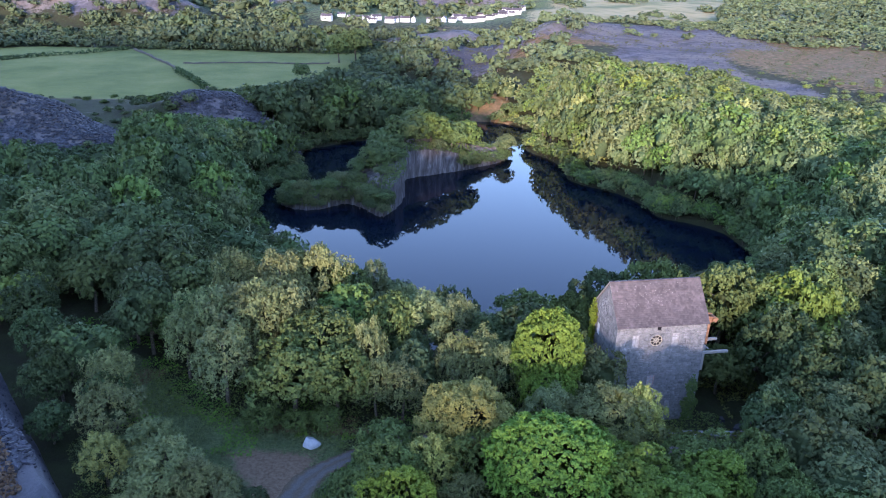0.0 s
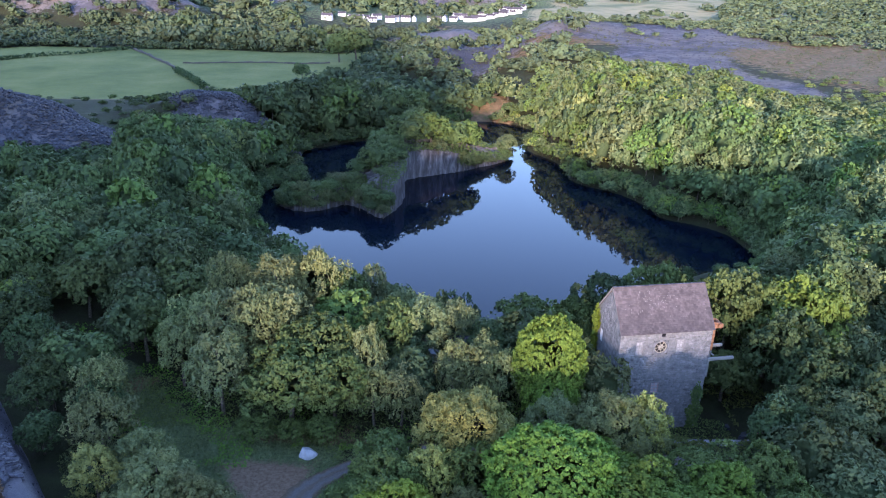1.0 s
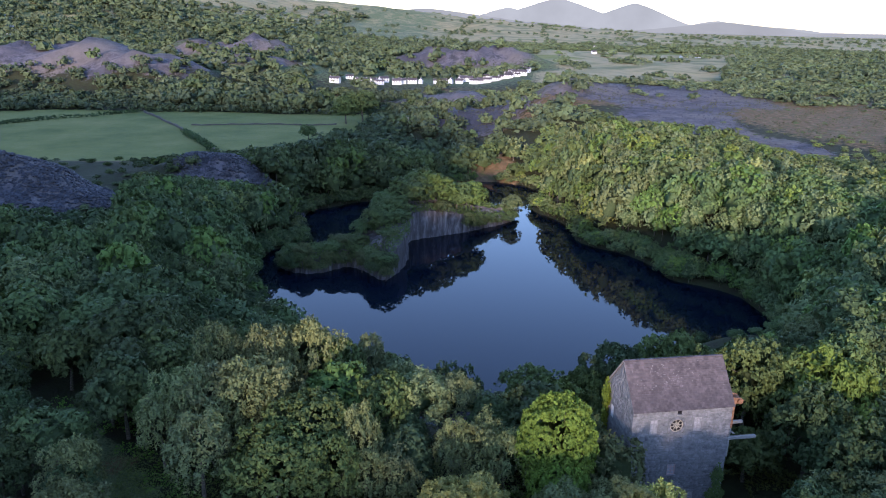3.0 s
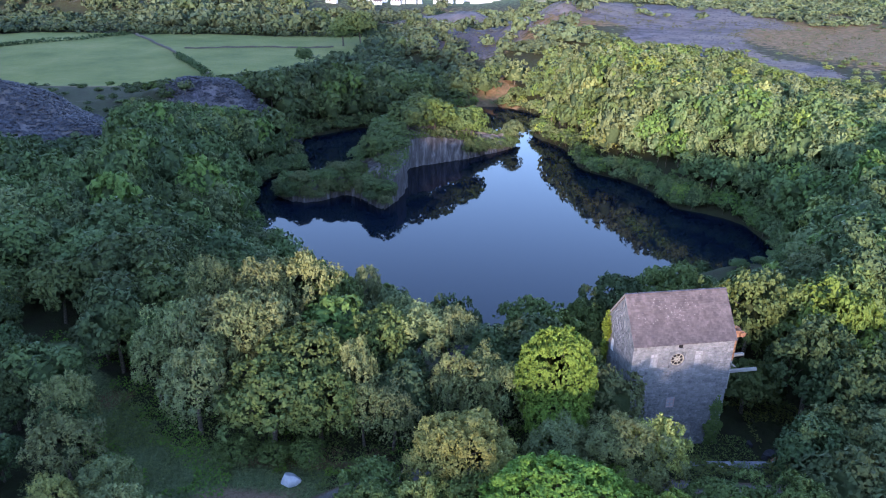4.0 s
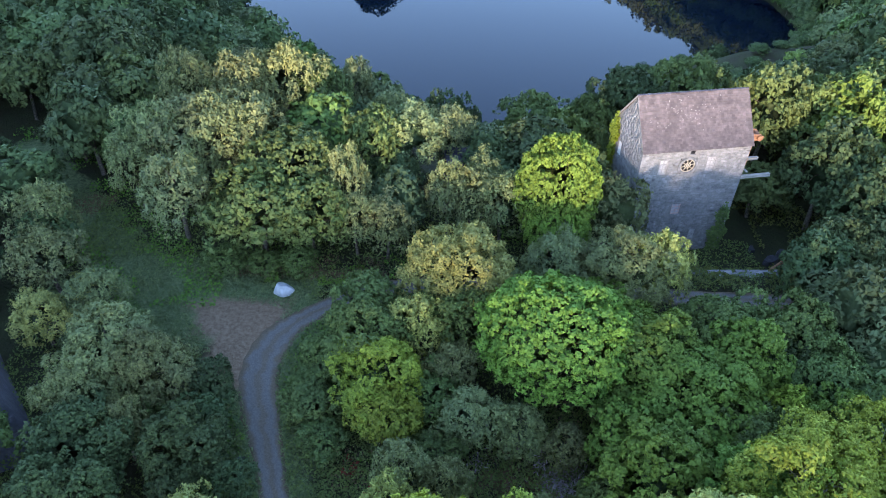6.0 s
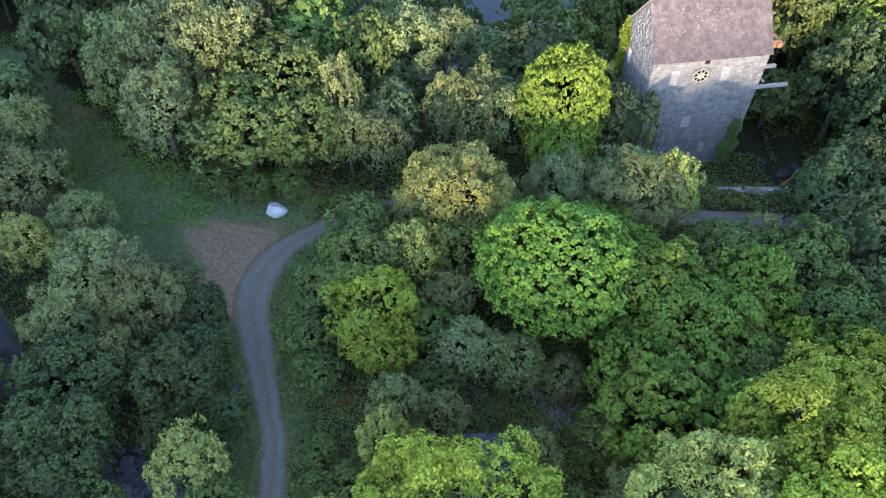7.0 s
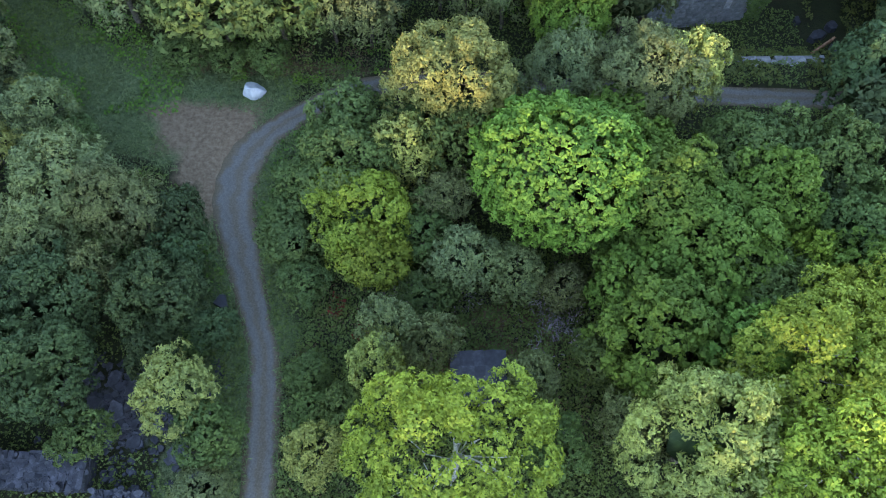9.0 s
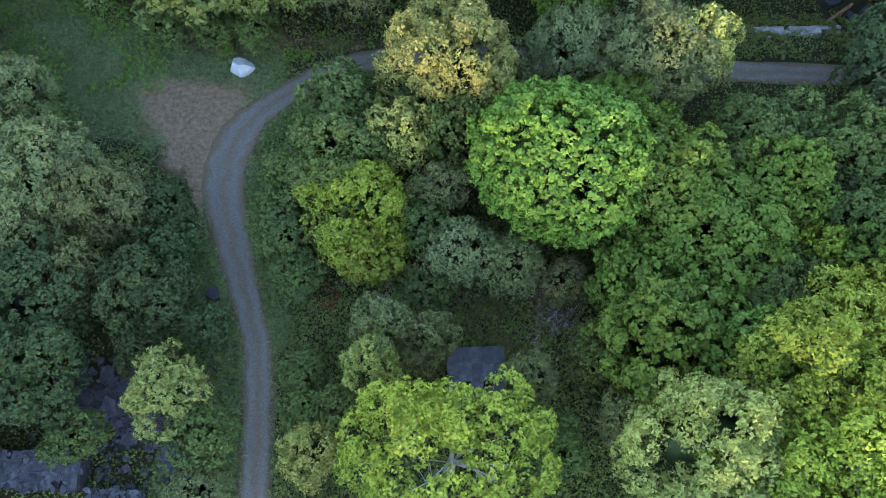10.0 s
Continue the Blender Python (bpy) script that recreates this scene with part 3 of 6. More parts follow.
def crown_lobes(rng, kind, coarse=False):
    """Centres and radii of the leafy boughs that make up a crown; coarse: fewer and larger ones, for trees far off."""
    n, size, out, *_ = SHAPE[kind]
    if coarse:
        n, size, out = max(n // 3, 15), min(size * 1.65, 0.4), out * 0.86
    foot = SHAPE[kind][6]
    q = np.arange(n) + 0.5                 # boughs stand evenly all round; the maple's dome is the most regular
    ph, zz = q * 2.39996 + rng.uniform(0, 6), 1 - 1.55 * q / n
    u = np.stack([np.cos(ph) * np.sqrt(1 - zz ** 2), np.sin(ph) * np.sqrt(1 - zz ** 2), zz], 1) + rng.normal(0, 0.04 if kind == "maple" else 0.13, (n, 3))
    rad = rng.uniform(0.82 if kind == "maple" else 0.6, 1.0, (len(u), 1)) ** 0.5 * out
    rz = H0 * (1 - foot) / 2
    c = u * rad * np.array([R0, R0, rz * 1.0])
    # an uneven outline: the crown leans out more on some sides
    ang = np.arctan2(c[:, 1], c[:, 0])
    q = 0.35 if kind in ("maple", "sycamore") else 1.0
    k = 1 + 0.16 * q * np.sin(2 * ang + rng.uniform(0, 6)) + 0.11 * q * np.sin(3 * ang + rng.uniform(0, 6))
    c[:, :2] *= k[:, None]
    c[:, 2] += H0 * foot + rz - 0.25
    r = R0 * size * rng.uniform(0.75, 1.35, len(c))
    c = np.vstack([c, [[0, 0, H0 * 0.58]]])
    r = np.append(r, R0 * 0.5)
    return c, r


def crown_arrays(kind, leaves, scale, seed, tuft=24, coarse=False):
    """Leaves in rounded tufts at the twig ends, on the outside of the crown's boughs, with the tufts' own soft shading."""
    rng = np.random.default_rng(seed)
    c, r = crown_lobes(rng, kind, coarse)
    droop, ll, lw = SHAPE[kind][3:6]
    want, P, N = max(int(leaves / tuft), 12), [], []
    got = 0
    while got < want:
        share = np.cumsum(0.3 + np.clip((c[:, 2] - H0 * 0.3) / (H0 * 0.45), 0, 1))      # more tufts on the tops, which the camera looks down on
        i = np.searchsorted(share / share[-1], rng.permutation((np.arange(want) + rng.random(want)) / want)).clip(0, len(c) - 1)
        d = rng.normal(size=(want, 3))
        away = (c[i] - np.array([0, 0, H0 * 0.5])) / np.array([R0, R0, H0 * 0.45])
        d = d / np.linalg.norm(d, axis=1, keepdims=True) + 0.7 * away / (np.linalg.norm(away, axis=1, keepdims=True) + 1e-6)
        d /= np.linalg.norm(d, axis=1, keepdims=True)
        d[:, 2] = np.where(d[:, 2] < -0.45, -d[:, 2], d[:, 2])
        p = c[i] + d * (r[i] * rng.uniform(0.8, 1.08, want))[:, None]
        keep = np.ones(want, bool)
        for cc, rr in zip(c, r):
            keep &= np.linalg.norm(p - cc, axis=1) > rr * 0.7
        keep &= p[:, 2] > 0.3
        P.append(p[keep])
        N.append(d[keep])
        got += keep.sum()
    P, N = np.vstack(P)[:want], np.vstack(N)[:want]
    k = int(round(leaves / want))
    size = min(0.28 * (700 / want) ** 0.5, 0.62) * rng.uniform(0.65, 1.4, (want, 1, 1))
    u = rng.normal(size=(want, k, 3))
    u = u / np.linalg.norm(u, axis=2, keepdims=True) + 0.55 * N[:, None] + np.array([0, 0, 0.2])
    u /= np.linalg.norm(u, axis=2, keepdims=True)
    off = u * size * rng.uniform(0.55, 1.1, (want, k, 1))
    off[:, :, 2] -= droop * np.abs(rng.normal(size=(want, k))) * 0.5
    pts = (P[:, None] + off).reshape(-1, 3)
    soft = (0.75 * u + 0.5 * N[:, None]).reshape(-1, 3)
    soft /= np.linalg.norm(soft, axis=1, keepdims=True)
    own = soft + (0.3 if coarse else 0.42) * rng.normal(size=soft.shape)
    v, f = cards(rng, pts, own + 0.2 * rng.normal(size=soft.shape), ll * scale * 1.2, lw * scale * 1.22)
    return v, f, np.repeat(own, 3, 0), c, r


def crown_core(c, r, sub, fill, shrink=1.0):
    """The inner mass of a crown: one skin over its boughs, so that little shows through; its darker leaves paint the
    gaps' shade.
    """
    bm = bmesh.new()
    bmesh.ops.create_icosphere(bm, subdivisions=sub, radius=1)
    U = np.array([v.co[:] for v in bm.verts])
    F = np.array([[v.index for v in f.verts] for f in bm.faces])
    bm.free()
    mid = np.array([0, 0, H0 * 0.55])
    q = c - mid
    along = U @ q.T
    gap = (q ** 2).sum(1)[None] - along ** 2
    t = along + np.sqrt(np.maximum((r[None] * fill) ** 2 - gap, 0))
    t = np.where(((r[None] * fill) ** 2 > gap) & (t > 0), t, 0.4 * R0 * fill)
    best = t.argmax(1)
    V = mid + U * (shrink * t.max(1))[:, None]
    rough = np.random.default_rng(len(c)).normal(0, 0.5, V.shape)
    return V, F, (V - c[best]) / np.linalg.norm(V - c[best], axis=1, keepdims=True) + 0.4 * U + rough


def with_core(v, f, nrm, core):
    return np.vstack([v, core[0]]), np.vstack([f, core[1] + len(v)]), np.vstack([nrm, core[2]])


def trunk_mesh(kind, c, r, seed):
    rng = random.Random(seed)
    bm = bmesh.new()
    top = Vector((rng.uniform(-0.3, 0.3), rng.uniform(-0.3, 0.3), H0 * 0.72))
    mid = Vector((top.x * 0.3 + 0.15, top.y * 0.3, H0 * 0.3))
    tube(bm, [(0, 0, -0.6), (0, 0, 0.2), mid, (mid + top) / 2, top], [0.30, 0.22, 0.17, 0.11, 0.04], 7)
    far = [i for i in range(len(c) - 1)]
    rng.shuffle(far)
    many, thick = (13, 0.04) if kind == "ash" else (10, 0.06)
    for i in far[:many]:
        a = mid.lerp(top, rng.uniform(0, 0.7))
        e = a.lerp(Vector(c[i]), 0.9)
        m = a.lerp(e, 0.5) + Vector((rng.uniform(-0.4, 0.4), rng.uniform(-0.4, 0.4), 0.35))
        tube(bm, [a, m, e], [thick, thick * 0.6, 0.012], 5)
        if kind == "ash":
            for _ in range(2):
                g = m.lerp(e, rng.uniform(0, 0.6))
                tube(bm, [g, g + Vector((rng.uniform(-0.6, 0.6), rng.uniform(-0.6, 0.6), rng.uniform(0.2, 0.7)))], [thick * 0.45, 0.01], 4)
    return bm_mesh("trunk", bm, PALE_BARK if kind == "ash" else BARK, True)


LOOK = {
    "maple": ("bright green maple tree with dense clustered leaves", 17000), "sycamore": ("mid-green sycamore tree with broad leaf clusters", 15000),
    "oak": ("deep green oak tree with a rounded crown", 14000), "darkoak": ("dark green oak tree with shade put into its leaf colour", 12000), "goldoak": ("yellow-green oak tree with a loose crown", 14000),
    "birch": ("grey-green birch tree with fine drooping leaves", 15000), "willow": ("pale yellow-green goat willow tree", 15000), "ash": ("light green ash tree with pale bare branches showing", 15000),
}
PROTO = {}


def proto(kind, lod, variant):
    key = (kind, lod, variant)
    if key not in PROTO:
        seed = hash_seed(kind) + 17 * variant
        leaves, scale, tuft = ((LOOK[kind][1], 1.0, 13), (2400, 2.0, 6), (5200, 1.45, 9), (int(LOOK[kind][1] * 1.45), 0.8, 12), (int(LOOK[kind][1] * 0.42), 1.4, 9))[lod]
        v, f, nrm, c, r = crown_arrays(kind, leaves, scale, seed, tuft, lod == 1)
        n = len(f)
        if lod == 1 or kind != "ash":
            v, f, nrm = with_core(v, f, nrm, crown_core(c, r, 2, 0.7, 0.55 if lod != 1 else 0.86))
        # the core wears dark oak leaves: shade painted in between the tufts
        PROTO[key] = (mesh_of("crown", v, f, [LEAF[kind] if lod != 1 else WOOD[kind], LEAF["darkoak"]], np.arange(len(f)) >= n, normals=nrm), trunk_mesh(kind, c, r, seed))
    return PROTO[key]


def hash_seed(s):
    return sum(ord(ch) * (i + 3) for i, ch in enumerate(s))


PLANTED = []
rnd = random.Random(5)


def tree(kind, x, y, top, r, lod, variant=None):
    """One tree: trunk with limbs, and a crown of many leaves. top: the height of its tip above z = 0."""
    base = gz(x, y)
    crown, trunk = proto(kind, lod, rnd.randrange(3) if variant is None else variant)
    h = max(top - base, 2.2)
    ob = empty("tree", pose(x, y, base, 0, 0, rnd.uniform(0, 360)) @ Matrix.Diagonal((r / R0, r / R0, h / H0, 1)))
    part("trunk", trunk, None, ob)
    part("crown", crown, None, ob)
    tagged(ob, LOOK[kind][0] if h > 4.2 else LOOK[kind][0].replace(" tree", " sapling"), "tree", "trees round the quarry lake")
    PLANTED.append((x, y, r))
    return ob


def plant(kind, rows):
    for x, y, top, r in rows:
        if glade_dist(x, y) < 0.8 * r + 1.2:
            continue
        tree(kind, x, y, top, r * (1.16 if y < 70 else 1.06), 3 if kind == "maple" else (3 if r > 4.0 else 0 if r > 2.5 else 4) if y < 70 and -30 < x < 32 else 2 if y < 108 else 1)


plant("maple", [(10.1, 57.4, 12, 5.0), (11.9, 75.7, 14, 4.0), (11.8, 72.9, 9, 3.0)])
plant("sycamore", [(18.0, 55.6, 9.6, 4.3), (20.9, 52.6, 9.4, 4.2), (16.5, 46.0, 9.5, 3.8), (21.1, 45.9, 9, 3.3), (15.0, 50.3, 8, 2.5), (29.7, 50.5, 9, 2.7), (47.8, 91.9, 12, 4.8)])
plant("willow", [(2.7, 65.7, 11, 4.4), (-0.5, 60.6, 8, 2.4), (20.7, 67.8, 10, 2.4), (-1.8, 44.2, 8, 1.7), (-5.3, 38.7, 6, 1.8), (17.8, 39.4, 13, 4.2), (-14.4, 42.0, 7.5, 2.3), (-30.8, 66.3, 4, 1.6), (-32.8, 61.0, 6, 2.3)])
plant("birch", [(1.3, 78.4, 9.5, 2.4), (3.7, 76.9, 9, 2.9), (-7.6, 74.4, 8, 2.6), (-4.5, 74.1, 7.5, 2.7), (-28.2, 92.6, 14, 3.2), (-21.9, 91.5, 14, 4.0), (-10.6, 101.1, 9, 3.1), (-29.2, 83.0, 12, 3.7)])
plant("birch", [(11.2, 68.0, 9, 3.0), (17.4, 67.2, 10, 4.2), (2.2, 56.9, 6.5, 1.9), (3.8, 52.0, 6.5, 2.5), (7.4, 51.5, 5.5, 1.9), (10.8, 50.7, 4.5, 1.6), (-1.1, 46.3, 8, 1.9), (1.6, 45.9, 7.5, 1.7), (8.3, 43.8, 6.5, 1.6), (14.6, 41.1, 7, 2.1), (-24.8, 56.5, 9, 3.7), (-21.9, 55.2, 8, 2.6), (-19.7, 55.0, 7, 2.2), (-21.8, 49.9, 7, 1.8), (-12.3, 36.5, 4, 1.7), (-29.0, 63.9, 6, 2.3), (-26.1, 52.6, 7, 2.8), (6.9, 66.3, 6.5, 1.7), (-25.1, 75.7, 11, 3.9), (-31.5, 81.2, 10, 3.0)])
plant("birch", [(-25.9, 84.1, 12, 5.0), (-20.7, 85.4, 12, 4.5), (-8.6, 77.3, 11.5, 2.5), (-3.0, 87.6, 10, 4.0), (1.1, 89.5, 9, 3.1), (-34.8, 67.4, 8, 2.9), (-37.0, 72.5, 9, 3.0), (-17.6, 94.8, 14, 4.2), (-5.4, 92.2, 9, 3.1), (-21.8, 83.5, 13, 4.3)])
plant("oak", [(-5.3, 63.5, 7, 2.5), (-4.8, 58.7, 8, 3.1), (-8.2, 58.0, 5, 2.0), (-8.7, 54.0, 4, 2.0), (3.8, 61.0, 8, 2.4), (-3.7, 41.0, 5, 1.8), (9.7, 39.4, 6, 1.7), (12.6, 45.4, 6, 1.8), (-12.4, 39.9, 5, 1.9), (-20.3, 39.4, 5, 1.6), (-27.5, 62.5, 3.5, 1.9), (-21.7, 52.6, 4.5, 1.7), (25.5, 49.9, 8, 2.2), (-14.3, 80.1, 11, 4.6), (-16.9, 74.1, 10, 4.8), (-23.3, 72.3, 9, 3.8), (-11.9, 74.0, 9.5, 3.6), (-6.7, 85.3, 11, 3.4)])
plant("oak", [(18.3, 92.2, 6, 2.5), (12.3, 102.2, 4, 4.4), (32.0, 103.8, 9, 4.5), (19.1, 100.5, 5, 3.0), (-14.2, 96.2, 10, 3.5), (51.6, 97.5, 12, 5.6)])
plant("goldoak", [(-3.8, 54.9, 8, 3.2), (-2.9, 52.2, 6.5, 2.4), (26.7, 52.1, 8.5, 1.8)])
plant("ash", [(3.2, 38.0, 12, 5.0)])
plant("ash", [(25.0, 44.0, 13, 4.6), (25.3, 38.0, 13.5, 5.0), (29.5, 36.0, 13, 4.6), (30.5, 47.0, 11.5, 4.0), (21.5, 36.0, 11, 3.6), (30.5, 41.0, 12, 4.5)])
plant("oak", [(-33.0, 48.0, 8, 3.0), (-31.5, 42.0, 8, 3.2), (-29.5, 37.0, 7.5, 3.0), (33.0, 47.0, 9, 3.4)])
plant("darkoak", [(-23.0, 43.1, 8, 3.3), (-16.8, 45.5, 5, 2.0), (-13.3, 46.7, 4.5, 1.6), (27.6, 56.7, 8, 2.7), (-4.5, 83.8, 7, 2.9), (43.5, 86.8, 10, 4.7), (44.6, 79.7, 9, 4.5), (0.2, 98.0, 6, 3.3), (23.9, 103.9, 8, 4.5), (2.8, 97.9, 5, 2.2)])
plant("oak", [(29.9, 59.6, 9.5, 3.0), (30.4, 54.4, 9, 2.9), (39.5, 96.7, 12, 4.9), (45.3, 95.5, 11, 5.2), (-94, 470, -14, 4.6), (-84, 560, -2, 10), (-72, 566, 0, 11), (-116, 640, -8, 10),
    (-27.5, 70.0, 2.6, 1.6), (-23.5, 69.2, 2.2, 1.5), (-20.0, 71.0, 3.0, 1.8), (-16.2, 71.2, 2.6, 1.6), (-12.8, 71.4, 3.0, 1.7), (-30.5, 73.0, 3.4, 2.0), (-7.4, 61.6, 3.6, 1.8), (-9.6, 56.4, 2.6, 1.5), (-7.5, 51.0, 3.0, 1.5), (0.4, 63.4, 6.0, 2.0), (0.6, 54.8, 5.0, 2.2), (1.0, 49.8, 4.0, 1.7), (-6.4, 44.0, 3.0, 1.4), (-6.0, 41.4, 3.2, 1.5), (-14.6, 46.2, 3.6, 1.5), (23.5, 49.0, 8.5, 2.8), (24.6, 60.5, 8.5, 3.2)])
plant("sycamore", [(14.2, 63.0, 7.5, 2.6), (25.0, 56.6, 9.5, 3.2), (16.8, 60.2, 8.0, 2.6)])
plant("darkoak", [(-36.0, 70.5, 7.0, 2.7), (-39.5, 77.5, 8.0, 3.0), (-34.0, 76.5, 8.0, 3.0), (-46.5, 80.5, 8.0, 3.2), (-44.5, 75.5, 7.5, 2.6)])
# oaks left of the track, their shade put into darker leaves
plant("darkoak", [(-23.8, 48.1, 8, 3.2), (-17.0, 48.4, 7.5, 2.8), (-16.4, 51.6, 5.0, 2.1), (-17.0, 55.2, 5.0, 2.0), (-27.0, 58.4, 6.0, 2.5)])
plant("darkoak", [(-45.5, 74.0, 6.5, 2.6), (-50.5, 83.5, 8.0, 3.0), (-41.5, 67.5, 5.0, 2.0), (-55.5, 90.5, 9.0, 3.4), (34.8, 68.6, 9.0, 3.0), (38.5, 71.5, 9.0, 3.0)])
plant("birch", [(6.8, 76.6, 9.5, 2.8), (5.0, 80.0, 9.0, 2.4)])


# the wooded island: its waterline and rock heights, placed to fit the camera's view, and the line of its crest
ISLE_EDGE = [(-49, 213, -19.4), (-44, 211, -18.8), (-38, 212.5, -18), (-31, 218, -17), (-25, 213, -17.5), (-19.4, 207, -18.8), (-16, 214.5, -14), (-13.8, 226, -12.6), (-15, 245, -12.4), (-6.5, 253.5, -13), (3, 259.5, -15.5), (11, 266, -18.2),
             (20, 274, -20.4), (23, 282, -20.6), (18, 284, -20), (8, 277, -17), (-3, 271, -14), (-14, 265, -12), (-22, 254, -11.6), (-26, 238, -13), (-30, 231, -15.5), (-38, 227, -17.5), (-47, 222, -18.5), (-51, 217, -19.4)]
ISLE_CREST = spline([(-47, 217), (-40, 219), (-30, 224), (-21, 222), (-20, 236), (-16, 252), (-6, 261), (6, 269), (19, 279)], 10)
ISLE_TREES = [("oak", -48, 217, -14.8, 2.8), ("birch", -44, 215, -14.2, 3.0), ("oak", -40, 218, -14, 3.0), ("oak", -36, 217.5, -14.2, 2.6), ("birch", -33, 222, -13.2, 3.2), ("oak", -29, 222, -12.8, 3.4), ("birch", -25, 217, -13.8, 3.4), ("oak", -21, 211.5, -15.6, 3.4),
              ("oak", -18.6, 210, -17, 2.6), ("oak", -45, 212.6, -16.4, 2.2), ("birch", -50, 215, -16.6, 2.2), ("oak", -28, 230, -9.5, 4.0), ("oak", -23, 229, -5.5, 5.0), ("oak", -18.5, 234, -6.8, 4.4), ("birch", -20, 222, -9.5, 3.4), ("oak", -20, 243, -5, 5.2),
              ("oak", -15.5, 252, -1.5, 6.2), ("sycamore", -7, 259, -0.8, 6.0), ("oak", -12, 264, -0.2, 6.2), ("oak", 1, 263, -2.4, 5.6), ("sycamore", 6.5, 268, -3.4, 5.0), ("birch", -4, 254.5, -8.5, 3.2), ("birch", 21.5, 280, -12, 3.8), ("oak", -22, 250, -5, 5.0)]


# ---- woodland further off ----
def scatter(x0, x1, y0, y1, gap, rng):
    nx, ny = int((x1 - x0) / gap), int((y1 - y0) / gap)
    gx, gy = np.meshgrid(np.arange(nx), np.arange(ny))
    x = x0 + (gx + 0.5 * (gy % 2) + rng.uniform(-0.32, 0.32, gx.shape)) * gap
    y = y0 + (gy + rng.uniform(-0.32, 0.32, gx.shape)) * gap
    x, y = x.ravel(), y.ravel()
    keep = (np.abs(x - 2) < 0.66 * np.maximum(y, 20) + 16) & (rng.random(len(x)) < woods(x, y)) & (track_dist(x, y) > 2.6) & (glade_dist(x, y) > 3.6)
    hx, hy = x - 20.75, y - 80.75      # clear of the engine house
    lu, lv = hx * 0.981 + hy * 0.196, -hx * 0.196 + hy * 0.981
    keep &= ~((lu > -2.5) & (lu < 17) & (lv > -9) & (lv < 9.5))
    keep &= ~((np.abs(x + 19) < 6) & (np.abs(y - 40) < 7))
    su, sv = (x + 60) * 0.683 - (y - 86.5) * 0.731, -(x + 60) * 0.731 - (y - 86.5) * 0.683      # clear of the slate bank
    keep &= ~((su > -4) & (su < 46) & (sv > -2.5) & (sv < 21))
    for px, py, pr in PLANTED:
        keep &= np.hypot(x - px, y - py) > pr * 0.8 + 1.5
    return x[keep], y[keep]


def sight_cap(x, y):
    """The height that treetops may reach: cut along the camera's sight lines, so that the slate tips and the fields
    show.
    """
    d = max(y - 7.0, 1.0)
    u = x / d
    if not 150 < y < 460 or -0.02 < u < 0.12:
        return 99.0
    if u < 0:
        k = np.interp(u, [-0.7, -0.47, -0.45, -0.3, -0.2, -0.02], [0.25, 0.25, 0.198 if y < 275 else 0.188, 0.212 if y < 266 else 0.168, 0.204 if y < 266 else 0.152, 0.14])
    else:
        k = np.interp(u, [0.12, 0.15, 0.23, 0.365, 0.385, 0.455, 0.6], [0.08, 0.094, 0.115, 0.12, 0.138, 0.155, 0.162])
    return 49.6 - float(k) * d


MIX = ["oak", "birch", "darkoak", "sycamore", "goldoak", "willow", "ash", "maple"]


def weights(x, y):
    """Left of the lake the wood is dark oak and birch, its shade put into the darker leaves; on the sunny hill it is
    lighter, with sun and haze put in.
    """
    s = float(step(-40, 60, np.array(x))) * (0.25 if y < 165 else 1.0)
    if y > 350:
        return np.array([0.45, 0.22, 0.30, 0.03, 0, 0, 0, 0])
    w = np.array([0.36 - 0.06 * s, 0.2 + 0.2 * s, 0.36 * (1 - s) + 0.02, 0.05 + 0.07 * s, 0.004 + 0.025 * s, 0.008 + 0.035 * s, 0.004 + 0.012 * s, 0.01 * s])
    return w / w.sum()


